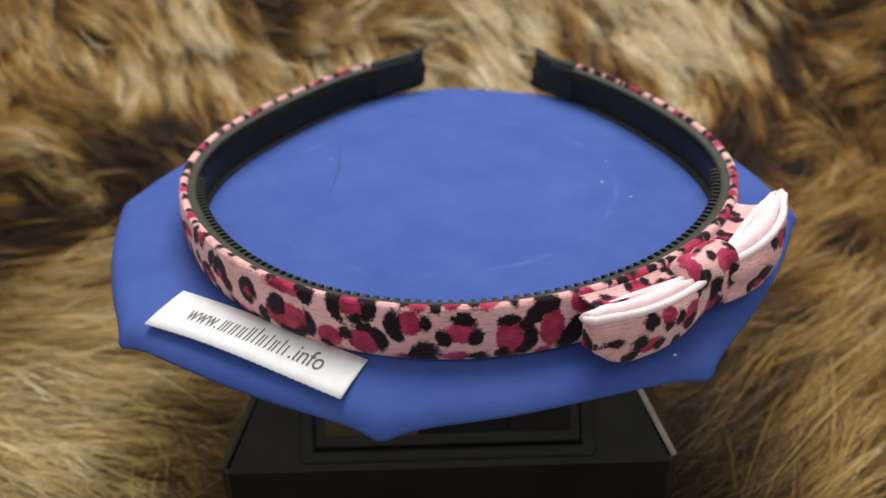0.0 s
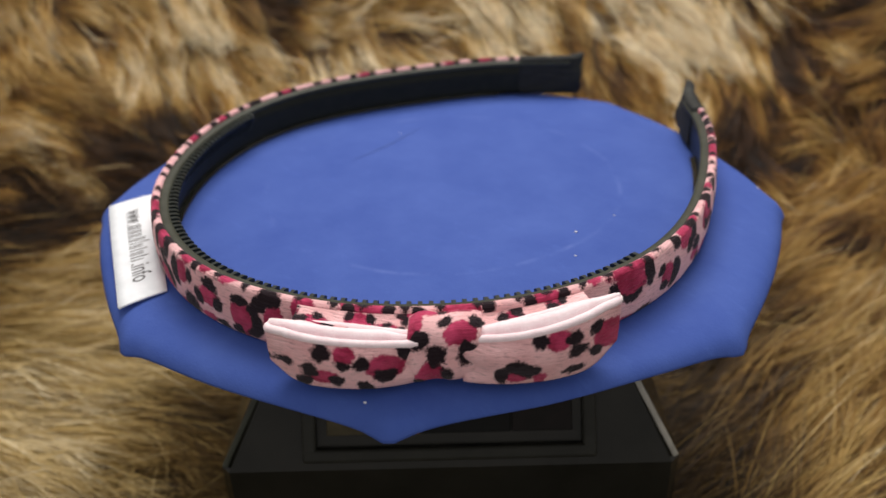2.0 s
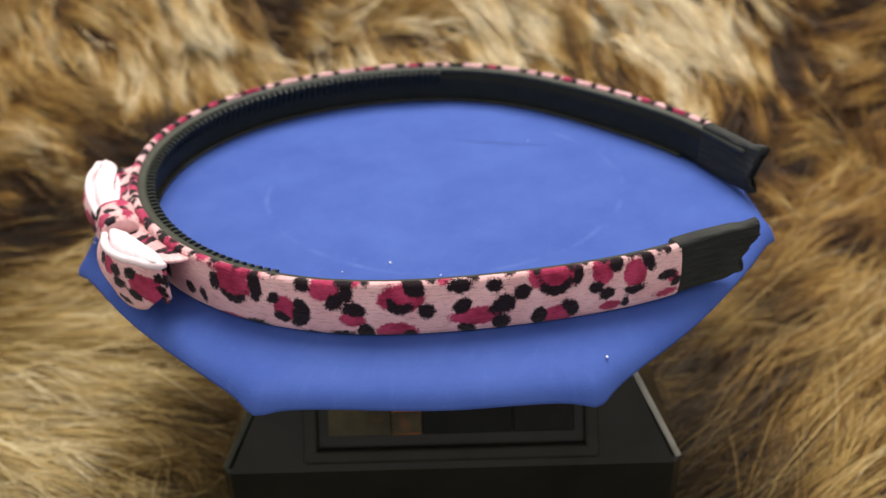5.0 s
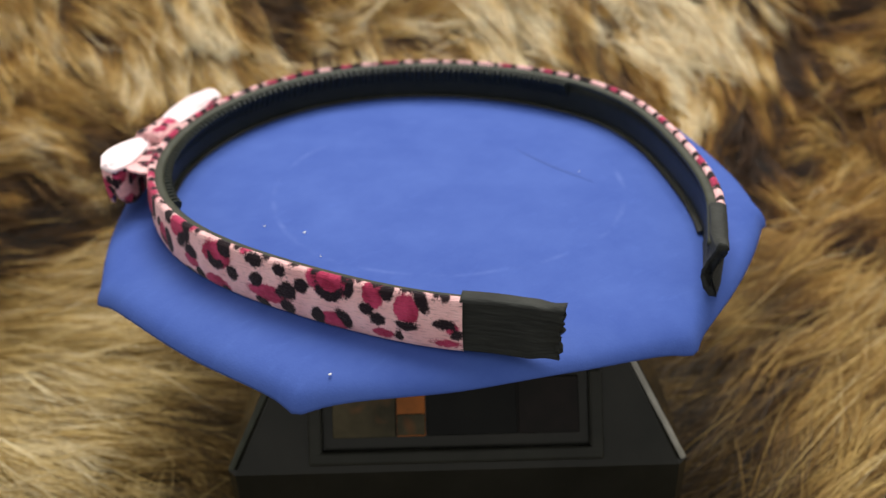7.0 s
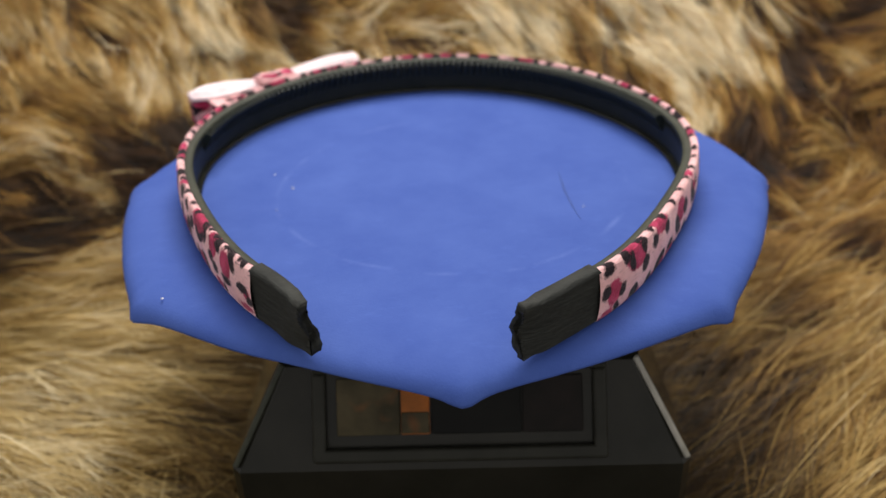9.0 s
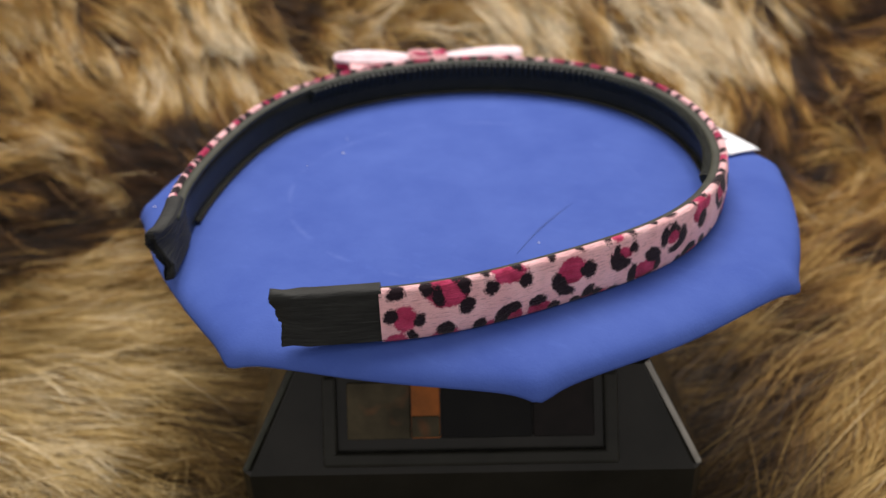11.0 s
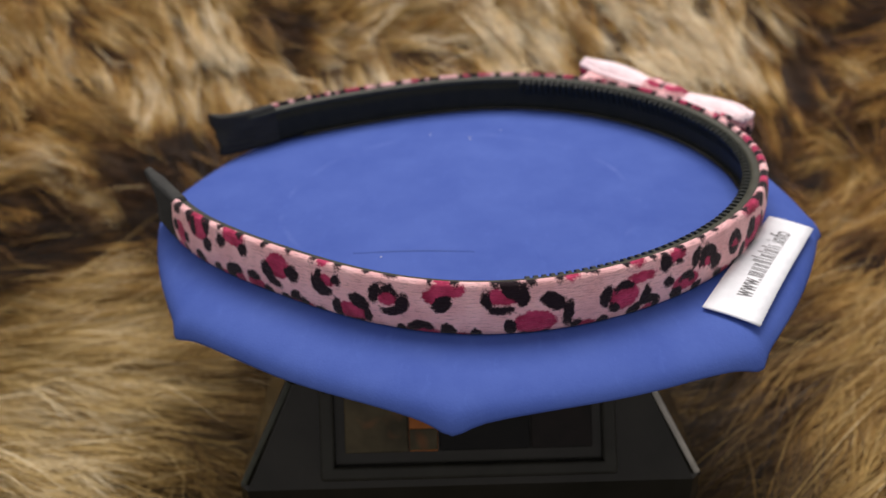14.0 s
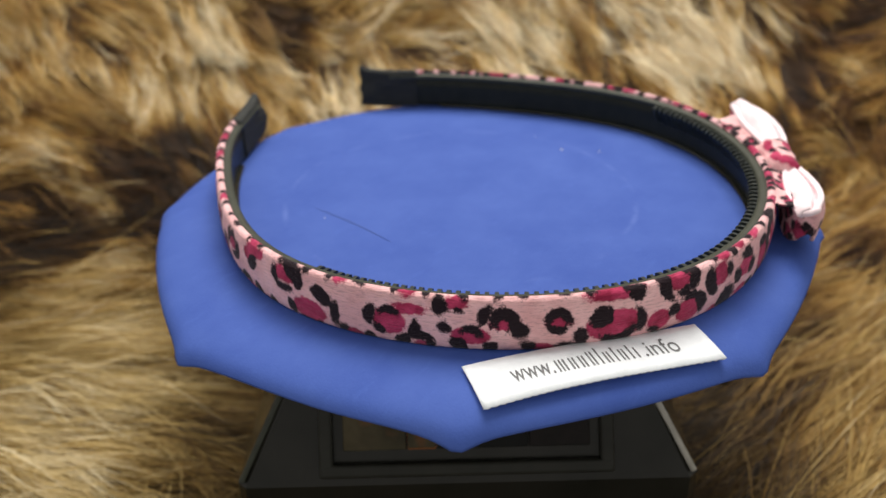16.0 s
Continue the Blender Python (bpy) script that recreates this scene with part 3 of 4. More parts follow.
DARK_SPOTS += [(-207.1, 6.5, 2.8, 1.3), (-203.4, 2.5, 1.2, 2.3), (-203.4, 9.0, 1.3, 0.9), (-199.0, -0.1, 2.0, 0.7), (-198.0,
    5.5, 2.2, 1.7), (-196.3, 2.8, 0.9, 2.1), (-194.8, 8.4, 1.1, 2.0), (-192.1, 9.7, 2.3, 0.8), (-191.1, 4.7, 2.1, 0.9), (-189.6,
    0.3, 1.2, 1.3), (-189.2, 6.4, 1.2, 2.4), (-186.2, 2.3, 2.7, 0.9), (-181.8, 7.6, 2.3, 1.1), (-180.8, 1.1, 1.6, 1.7), (-175.8,
    0.5, 1.2, 1.3), (-174.1, 8.6, 0.9, 1.8), (-171.3, 6.4, 2.4, 0.9), (-169.8, 2.2, 1.3, 1.6), (-169.7, 10.6, 2.7, 0.6),
    (-167.5, 9.3, 1.3, 1.9), (-165.5, -0.5, 2.6, 0.8), (-162.3, 7.6, 2.8, 1.1), (-159.6, 4.4, 1.1, 3.1), (-158.2, 1.0, 1.0,
    1.3)]
DARK_SPOTS += [(-152.9, 0.1, 1.5, 1.5), (-152.7, 6.4, 1.3, 2.1), (-150.8, 3.2, 1.3, 1.0), (-149.2, 8.1, 2.1, 0.9), (-146.7, 1.5,
    2.0, 0.9), (-144.7, 3.8, 1.1, 2.4), (-143.3, 2.9, 1.8, 1.2), (-142.1, 1.1, 0.8, 1.5), (-140.3, 10.0, 1.7, 1.4), (-139.6,
    5.5, 1.6, 1.0), (-137.5, 9.4, 1.1, 0.6), (-137.4, 1.7, 2.2, 0.9), (-135.1, 5.5, 2.3, 0.9), (-133.3, 8.6, 1.0, 2.0), (-132.4,
    1.1, 1.7, 1.0), (-129.8, 8.9, 4.3, 0.9), (-128.0, 5.4, 2.4, 0.9), (-126.2, 1.3, 1.9, 0.9), (-122.0, 8.9, 3.7, 1.1), (-121.9,
    5.0, 1.8, 1.0), (-120.5, 1.0, 2.4, 1.0), (-118.5, 3.0, 1.4, 2.1), (-115.3, 6.8, 3.1, 1.2), (-112.3, 1.2, 3.7, 0.9)]
DARK_SPOTS += [(-109.9, 10.7, 1.9, 1.2), (-109.0, 5.0, 1.1, 2.7), (-106.8, 1.4, 1.1, 0.8), (-105.2, 10.9, 1.4, 3.3), (-103.4,
    4.9, 1.5, 1.3), (-101.6, 8.6, 1.7, 0.8), (-100.4, 7.0, 2.2, 0.8), (-99.7, 11.0, 1.5, 2.7), (-98.2, 4.8, 1.1, 2.7), (-96.5,
    8.1, 1.7, 2.5), (-95.9, 5.9, 1.6, 0.9), (-92.9, 2.0, 4.0, 0.9), (-91.9, 8.8, 1.1, 1.4), (-90.6, 12.0, 1.3, 1.1), (-89.6,
    5.8, 1.4, 1.7), (-86.6, 9.6, 2.2, 1.2), (-85.2, 5.7, 1.4, 1.6), (-85.0, 1.2, 2.1, 0.8), (-81.7, 1.8, 1.0, 1.6), (-80.7, 8.9,
    1.7, 1.2), (-77.7, 4.2, 1.2, 4.3), (-77.2, 9.1, 0.9, 2.4), (-75.7, 10.6, 2.7, 1.5), (-71.6, 3.6, 1.7, 3.8)]
DARK_SPOTS += [(-67.3, 7.8, 1.9, 2.7), (-63.5, 10.6, 1.4, 1.5), (-58, 11.2, 1.2, 1.2), (-54, 10.5, 1.3, 1.4), (-52.5, 7, 1.3,
    2.2), (-46, 5, 1.3, 2.4), (-44.5, 11.3, 1.3, 1.2), (-42, 3.4, 1.6, 1.4), (-38.5, 10.8, 1.2, 1.4), (-37, 5.5, 1.1, 2),
    (-33.5, 10.5, 1.3, 1.5), (-31, 4, 1.4, 1.6), (-28.0, 3.5, 0.9, 1.6), (-25.5, -1.0, 1.4, 0.7), (-25.0, 8.2, 1.3, 1.6),
    (-21.2, 5.4, 2.9, 1.0), (-18.5, 0.1, 3.4, 1.0), (-17.2, 9.2, 1.5, 2.7), (-14.2, 7.6, 1.2, 1.1), (-13.1, 3.5, 1.5, 1.1),
    (-9.7, 4.8, 1.7, 3.1), (-9.3, 11.0, 1.6, 1.0), (-8.3, 0.3, 1.3, 0.5), (-4.4, 8.1, 2.1, 1.1)]
DARK_SPOTS += [(-3.5, 0.6, 2.2, 0.7), (-2.5, 10.4, 1.4, 2.0), (-1.4, 6.7, 2.0, 1.6), (0.2, 0.9, 1.7, 2.1), (5.6, 6.7, 2.6, 1.1),
    (7.0, -0.0, 1.4, 1.5), (8.0, 11.1, 2.4, 1.1), (9.9, 6.1, 2.0, 1.1), (11.2, -0.7, 1.8, 0.8), (15.4, 10.7, 2.4, 1.1), (15.8,
    6.7, 2.0, 1.3), (16.6, 1.0, 1.8, 1.2), (21.3, 10.3, 1.6, 1.1), (22.2, 2.1, 2.1, 1.3), (22.3, 6.0, 3.3, 1.0), (26.0, 8.4,
    1.7, 1.5), (28.8, 2.2, 1.7, 2.0), (31.8, 7.7, 3.7, 1.0), (34.3, 3.5, 1.0, 2.4), (35.4, 10.1, 1.0, 1.7), (36.6, 12.9, 1.0,
    1.1), (38.5, 7.1, 1.3, 1.4), (40.3, 5.3, 1.3, 1.5), (41.9, 11.2, 1.3, 1.6)]
DARK_SPOTS += [(43.7, 2.3, 1.0, 0.8), (45.1, 4.9, 1.9, 1.1), (45.7, 12.6, 1.8, 0.9), (47.5, 10.4, 0.6, 2.1), (49.8, 13.0, 1.8,
    1.2), (50.9, 6.5, 2.1, 1.1), (52.6, 4.3, 1.0, 1.1)]


def print_fields(u, v, red, dark):
    """Signed distances in millimetres at the points (u, v) to the red and to the dark blotches.

    A dark blotch beside a red heart bends round it like a brush stroke."""
    best = np.full(len(u), 9.0)
    for a, b, ra, rb in red:
        q = np.sqrt(((u - a) / ra) ** 2 + ((v - b) / rb) ** 2)
        best = np.minimum(best, (q - 1) * min(ra, rb))
    out = [best]
    best = np.full(len(u), 9.0)
    for a, b, ra, rb in dark:
        heart = min(red, key=lambda s: math.hypot((a - s[0]) / s[2], (b - s[1]) / s[3]), default=None)
        off = math.hypot(a - heart[0], b - heart[1]) if heart else 0
        near = np.hypot(u - a, v - b) < 8
        uu, vv = u[near], v[near]
        if heart and 1.5 < off < 6.5:
            c, s = (a - heart[0]) / off, (b - heart[1]) / off
            across, along = math.hypot(ra * c, rb * s), math.hypot(ra * s, rb * c)
            x, y = uu - heart[0], vv - heart[1]
            turn = np.arctan2(y * c - x * s, x * c + y * s)
            p, t = np.hypot(x, y) - off, turn * off
            q = np.sqrt((p / (across * 0.92)) ** 2 + (t / (along * 1.15)) ** 2)
            half = min(across, along)
        else:
            q = np.sqrt(((uu - a) / ra) ** 2 + ((vv - b) / rb) ** 2)
            half = min(ra, rb)
        best[near] = np.minimum(best[near], (q - 1) * half)
    return out + [best]


def scattered_spots(rng, u0, u1, v0, v1, apart=6.4):
    """Rosettes strewn over a piece of velvet: a red heart with broken dark blotches round it."""
    red, dark, seats = [], [], []
    for _ in range(400):
        a, b = rng.uniform(u0, u1), rng.uniform(v0, v1)
        if all(math.hypot(a - c, b - d) > apart for c, d in seats):
            seats.append((a, b))
            ra, rb = rng.uniform(1.8, 3.0), rng.uniform(1.4, 2.2)
            red.append((a, b, ra, rb))
            w = rng.uniform(0, 6.28)
            for k in range(rng.integers(3, 5)):
                w += rng.uniform(1.2, 2.0)
                dark.append((a + math.cos(w) * ra, b + math.sin(w) * rb, rng.uniform(0.9, 1.6), rng.uniform(0.7, 1.3)))
    return red, dark


# ---- bow ----
BOW_ANGLE = -52.0


# print on the outer layers of the bow's loops, in millimetres: along, up, half length, half height
LOOP_RED = {-1: [(40.6, 4.4, 2.4, 1.2), (52.7, 6.5, 3.0, 2.0), (45.0, 9.2, 1.5, 1.0)],
            1: [(46.9, 10.6, 2.1, 1.4), (36.3, 8.8, 2.5, 2.4), (55.8, 3.8, 2.0, 1.0), (50.7, 3.0, 1.0, 1.0)]}
LOOP_DARK = {-1: [(40.8, 9.4, 1.6, 1.0), (44.7, 7.2, 1.0, 0.8), (48.5, 7.6, 1.2, 1.0), (52.5, 4.6, 1.6, 1.2), (57, 9.3, 1.4, 1.8),
                  (33, 6.4, 1.2, 0.6), (38.3, 5.6, 1.7, 0.7), (42.9, 3.7, 1.3, 0.9), (36.8, 2.7, 1.7, 0.6), (48.7, 2.2, 1.5, 0.6)],
             1: [(50.7, 11, 1.4, 1.0), (43.8, 10.5, 1.6, 0.9), (42.6, 8.0, 1.8, 0.9), (38.8, 11.2, 1.0, 1.1), (54.9, 6.0, 2.6, 1.1),
                 (58.8, 4.2, 1.1, 1.6), (52, 5.3, 1.2, 0.9), (43.4, 3.6, 1.8, 0.8), (38.6, 6.2, 1.3, 0.6), (33.4, 11, 0.6, 1.1)]}


def bow(band):
    """A tied bow of the same velvet on the outside of the band: two flattened loops and a knot."""
    a = radians(BOW_ANGLE)
    out, along = Vector((math.cos(a), math.sin(a), 0)), Vector((-math.sin(a), math.cos(a), 0))
    seat = out * 0.0770

    def place(t, n, z):
        return tuple(seat + along * (t / 1000) + out * (n / 1000) + Vector((0, 0, z / 1000)))
    rng = np.random.default_rng(21)
    whole = new("bow")
    under(whole, band, "pink leopard-print velvet bow with pale pink lined edges")
    # side, start, reach, top at knot and end, bottom at knot and end, how far the end lies back
    for side, start, reach, top0, top1, low0, low1, back in ((-1, -2.5, 29.5, 9.8, 11.8, 1.4, 6.0, 1.2), (1, 5.5, 33.4, 10.0, 14.5, 1.8, 7.0, 4.8)):
        rings, us, vs, tops = [], [], [], []
        steps, rows = 70, 16
        for i in range(steps + 1):
            s = i / steps
            # out along the back layer, round the end, home along the front layer
            w = (s - 0.5) / 0.5
            f = 1 - abs(w)
            f = 1 - (1 - f) ** 2 if f > 0.9 else f
            behind = (1 - math.tanh(w * 7)) / 2
            n = 7.6 + (1 - behind) * 1.9 * math.sin(math.pi * f ** 0.9) - back * f ** 2 - 5.2 * behind * (0.45 + 0.55 * math.sin(math.pi * min(1, f * 0.68)))
            t = start * (1 - f) + side * reach * (f - 0.0) if side < 0 else start + (reach - start) * f
            top = top0 + (top1 - top0) * (f ** 1.1) + 0.3 - 1.8 * behind * math.sqrt(f)
            low = low0 + (low1 - low0) * (1 - math.sqrt(1 - min(1, max(0, (f - 0.70) / 0.30)) ** 2))
            ring = []
            for k in range(rows + 1):
                v = k / rows
                front = 1 if w > 0 else 0
                puff = front * 1.4 * math.sin(math.pi * (1 - v) ** 0.8) * (0.35 + 0.65 * math.sin(math.pi * f ** 0.8))
                fold = front * 0.55 * math.sin(v * 9 + f * 5 + side) * math.exp(-3.2 * f)
                ring.append(place(t, n + puff + fold, low + (top - low) * v))
                us.append(s * 2 * reach), vs.append(low + (top - low) * v)
            rings.append(ring)
            tops.append(ring[-1])
        k = rows + 1
        verts = [p for r in rings for p in r]
        faces = [(i * k + j, i * k + j + 1, (i + 1) * k + j + 1, (i + 1) * k + j) for i in range(steps) for j in range(rows)]
        loop = under(mesh_object("loop", verts, faces, PRINT), whole)
        red, dark = scattered_spots(rng, 0, 2 * reach, 0, 15, 5.4)
        red = [s for s in red if s[0] < reach + 1.5] + [(u, v, a * 1.1, b * 1.1) for u, v, a, b in LOOP_RED[side]]
        dark = [s for s in dark if s[0] < reach + 1.5] + [(u, v, a * 1.3, b * 1.2) for u, v, a, b in LOOP_DARK[side]]
        core, ring = print_fields(np.array(us), np.array(vs), red, dark)
        add_print(loop.data, core, ring, [(u / 1000, v / 1000) for u, v in zip(us, vs)])
        m = loop.modifiers.new("thickness", "SOLIDIFY")
        m.thickness, m.offset = 0.0008, 0
        name, line, r = "lining_edge", tops, 0.00078
        if line:
            tube = []
            for i, p in enumerate(line):
                p = Vector(p)
                d = (Vector(line[min(i + 1, steps)]) - Vector(line[max(i - 1, 0)])).normalized()
                x = d.cross(Vector((0, 0, 1))).normalized()
                y = x.cross(d)
                tube.append([tuple(p + (x * math.cos(q) + y * math.sin(q)) * r * (1 + 0.03 * math.sin(i * 1.3))) for q in np.linspace(0, 2 * math.pi, 10, endpoint=False)])
            v, f = sweep(tube)
            under(mesh_object(name, v, f, PIPING), whole, "pale pink lined edge")
        # pale lining: a slit behind the front rim, then a plump slope down to the back
        half, strip, backs = steps // 2, [], []
        shares = ((0.02, -0.2), (0.12, -2.2), (0.22, -2.3), (0.26, -0.4), (0.34, 0.45), (0.46, 0.5), (0.60, -0.1), (0.76, -0.8), (0.90, -1.8), (0.95, -2.4), (0.90, -3.0))
        for i in range(half + 1):
            f = i / half
            q = Vector(tops[steps - i])
            rel = q - seat
            room = 1000 * rel.dot(out) + 0.4
            deep = max(1.0, min(room, 6.2)) * max(0.16, 1 - max(0, (f - 0.72) / 0.28) ** 2.4) ** 0.5 * min(1, 0.45 + f * 2.2)
            full = 0.55 + 0.45 * math.sin(math.pi * min(1, 0.08 + f * 0.84))
            for share, drop in shares:
                rise = drop * (0.75 if drop < 0 else 1) * full + (0.5 * full if 0.25 < share < 0.8 else 0)
                strip.append(tuple(q - out * (share * deep / 1000) + Vector((0, 0, rise / 1000))))
            backs.append(Vector(strip[-2]))
        n = len(shares)
        sheet = [(i * n + k, i * n + k + 1, (i + 1) * n + k + 1, (i + 1) * n + k) for i in range(half) for k in range(n - 1)]
        lining = under(mesh_object("lining", strip, sheet, PIPING), whole, "plump pale pink lining")
        # velvet between the band and the loop
        fill, us, vs = [], [], []
        for i in range(half - 4):
            p = backs[i]
            rel = p - seat
            inner = band_point(BOW_ANGLE + math.degrees(rel.dot(along) / 0.0775), 0.0016)
            for k in range(6):
                q = inner.lerp(p, k / 5)
                fill.append((q.x, q.y, 0.0109 + (p.z + 0.0004 - 0.0109) * k / 5 - 0.0004 * math.sin(math.pi * k / 5)))
                us.append(i * 0.9), vs.append(k * 1.0)
        sheet = [(i * 6 + k, i * 6 + k + 1, (i + 1) * 6 + k + 1, (i + 1) * 6 + k) for i in range(half - 5) for k in range(5)]
        backing = under(mesh_object("backing", fill, sheet, PRINT), whole)
        red, dark = scattered_spots(rng, 0, 31, 0, 5)
        core, ring = print_fields(np.array(us), np.array(vs), red, dark)
        add_print(backing.data, core, ring, [(u / 1000, v / 1000) for u, v in zip(us, vs)])
        backing.modifiers.new("thickness", "SOLIDIFY").thickness = 0.0006
        lining.modifiers.new("thickness", "SOLIDIFY").thickness = 0.0004
    # knot: a strip of velvet wound round the middle
    rings, us, vs = [], [], []
    for i in range(25):
        f = i / 24
        t = -4.9 + 13.0 * f
        edge = 1 - 0.16 * abs(2 * f - 1) ** 6 - 0.08 * math.sin(math.pi * f)
        ring = []
        for k in range(56):
            q = 2 * math.pi * k / 56
            c, s = math.cos(q), math.sin(q)
            n = max(0.5, 4.6 + 4.9 * edge * math.copysign(abs(c) ** 0.75, c))
            z = 6.9 + 6.8 * edge * math.copysign(abs(s) ** 0.75, s) + 0.8 * (f - 0.4)
            n += 0.25 * math.sin(f * 14 + 2 * s)
            ring.append(place(t + 0.8 * s, n, max(z, 0.15)))
            us.append(t * 1.0 + 5), vs.append((k + 28) % 56 * 0.62)
        rings.append(ring)
    v, f = sweep(rings)
    knot = under(mesh_object("knot", v, f, PRINT), whole)
    red = [(9.5, 22, 2.6, 2.4), (5.0, 14.0, 2.6, 3.0), (1.0, 24, 1.2, 3.0), (3, 27.6, 2.0, 1.0), (9, 28.2, 2.5, 1.0)]
    dark = [(5.5, 18, 1.4, 1.8), (2.8, 12.5, 1.2, 1.8), (8.0, 14.5, 1.1, 2.0), (2.2, 21, 1.3, 2.2), (11, 18.5, 1.1, 2.2),
            (6.6, 24.8, 1.1, 1.3), (12, 24.5, 1.0, 1.6), (6, 28, 1.0, 0.9), (9, 10.5, 1.6, 0.9)]
    core, ring = print_fields(np.array(us), np.array(vs), red, dark)
    add_print(knot.data, core, ring, [(u / 1000, v / 1000) for u, v in zip(us, vs)])


def headband():
    band = thing("headband", "pink leopard-print velvet headband with bow, lying on the blue cloth", "headband", pose(0, 0, TOP))
    # plastic core
    rings = []
    for d in np.linspace(ENDS[0] + 3.0, ENDS[1] - 7.0, 240):
        prof = ((-0.0006, 0.0008), (-0.0003, 0.0003), (0.0008, 0.0003), (0.0009, 0.0109), (0.0006, 0.0112), (-0.0013, 0.0110), (-0.0017, 0.0106), (-0.0017, 0.0100), (-0.0010, 0.0096), (-0.0007, 0.0060))
        rings.append([tuple(band_point(d, o) + Vector((0, 0, z))) for o, z in prof])
    v, f = sweep(rings)
    under(mesh_object("plastic_core", v, f, PLASTIC), band, "dark grey plastic core with a comb inside")
    # inner wall with a polished foot; its shade is a darker copy of the plastic
    rings = []
    for d in np.linspace(ENDS[0] + 3.2, ENDS[1] - 7.2, 240):
        prof = ((-0.0008, 0.0094), (-0.0011, 0.0092), (-0.0010, 0.0062), (-0.0010, 0.0018), (-0.0011, 0.0004), (-0.0007, 0.0004), (-0.0007, 0.0094))
        rings.append([tuple(band_point(d, o) + Vector((0, 0, z))) for o, z in prof])
    v, f = sweep(rings)
    under(mesh_object("inner_wall", v, f, INNER), band, "smooth inner wall, coloured darker for its shade")
    rings = []
    for d in np.linspace(ENDS[0] + 20, ENDS[1] - 20, 200):
        prof = ((-0.0009, 0.0013), (-0.0021, 0.00094), (-0.0023, 0.0007), (-0.0021, 0.0003), (-0.0009, 0.0003))
        rings.append([tuple(band_point(d, o) + Vector((0, 0, z))) for o, z in prof])
    v, f = sweep(rings)
    under(mesh_object("foot_flange", v, f, GLOSS, smooth=False), band, "glossy black foot along the inner wall")
    # velvet cover
    cols, prof = 900, []
    prof += [(0.0003, 0.0111), (0.0004, 0.0117), (0.0011, 0.0121), (0.0018, 0.0119), (0.0022, 0.0114)]
    prof += [(0.0022 + 0.0006 * math.sin(math.pi * k / 14) + 0.0001 * k / 14, 0.0112 - 0.0107 * k / 14) for k in range(1, 14)]
    prof += [(0.0021, 0.0004), (0.0014, 0.0002), (0.0008, 0.0002)]
    rings, us, vs, uvs, arc, arcs = [], [], [], [], 0.0, []
    turns = np.linspace(FABRIC[0], FABRIC[1], cols)
    last = None
    for d in turns:
        p = band_point(d)
        arc += (p - last).length if last else 0
        last = p
        arcs.append(arc * 1000)
        rings.append([tuple(band_point(d, o) + Vector((0, 0, z))) for o, z in prof])
        for o, z in prof:
            high = z if o >= 0.0022 else (0.0114 + (0.0022 - o) if z > 0.006 else 0.0005 - (0.0022 - o))
            us.append(arc * 1000), vs.append(min(high, 0.0105 + 0.7 * (high - 0.0105)) * 1000), uvs.append((arc, high))
    where = [[(float(np.interp(a, turns, arcs)), b, c, e) for a, b, c, e in spots] for spots in (RED_SPOTS, DARK_SPOTS)]
    # the print runs on over the top edge
    over = np.random.default_rng(31)
    for a in np.arange(2, arcs[-1] - 2, 6.6):
        a += over.uniform(-1.2, 1.2)
        where[1].append((a, 12.1, over.uniform(0.7, 1.3), over.uniform(0.5, 0.9)))
        if over.random() < 0.4:
            where[0].append((a + 2.2, 12.2, over.uniform(0.9, 1.6), 0.8))
    core, ring = print_fields(np.array(us), np.array(vs), *where)
    k = len(prof)
    verts = [p for r in rings for p in r]
    faces = [(i * k + j, i * k + j + 1, (i + 1) * k + j + 1, (i + 1) * k + j) for i in range(cols - 1) for j in range(k - 1)]
    cover = under(mesh_object("velvet_cover", verts, faces, PRINT), band)
    add_print(cover.data, core, ring, uvs)
    # ribbon-bound tips, cut aslant and frayed
    rng = np.random.default_rng(8)
    for d0, d1, low in ((FABRIC[0] + 0.4, ENDS[0], 0.9), (FABRIC[1] - 0.4, ENDS[1], 1.2)):
        q = [(-0.0013, 0.0006), (-0.0010, 0.0001), (0.0012, 0.0001)]
        q += [(0.0019 + (0.00045 if i % 2 else 0), 0.0004 + i * 0.00045) for i in range(26)]
        q += [(0.0012, 0.0122), (-0.0010, 0.0122), (-0.0014, 0.0113)]
        q += [(-0.0013 - (0.0003 if i % 2 else 0), 0.0108 - i * 0.0010) for i in range(10)]
        # single cords of the cut ribbon run out further than others, in tufts
        fray = [0.16 * math.sin(z * 1500 + low * 5) + rng.uniform(-0.16, 0.16) + 0.35 * max(0, 1 - z / 0.0026) for o, z in q]
        rings = []
        for f in np.linspace(0, 1, 36):
            g = max(0, (f - 0.62) / 0.38)
            ring = []
            for (o, z), jag in zip(q, fray):
                way = 1 if d1 > d0 else -1
                d = d0 + (d1 - d0) * f - way * low * (1 - z / 0.0122) * f + way * jag * g ** 5
                thin = 1 - 0.40 * g ** 2
                flare = 0.0013 * g ** 2 * math.sin(z * 420 + low * 3)
                rise = z * (1 + 0.07 * g ** 2) + 0.0003 * g * math.sin(f * 21 + o * 900)
                ring.append(tuple(band_point(d, o * thin + flare) + Vector((0, 0, max(0.0001, rise)))))
            rings.append(ring)
        # the cut end is hollow: the ring turns back inside
        for back in (0.35, 1.1):
            ring = []
            for p in rings[35]:
                mid = sum((Vector(w) for w in rings[35]), Vector()) / len(q)
                ring.append(tuple(Vector(p).lerp(mid, 0.34) + (Vector(rings[30][0]) - Vector(rings[35][0])).normalized() * back / 1000))
            rings.append(ring)
        v, f = sweep(rings)
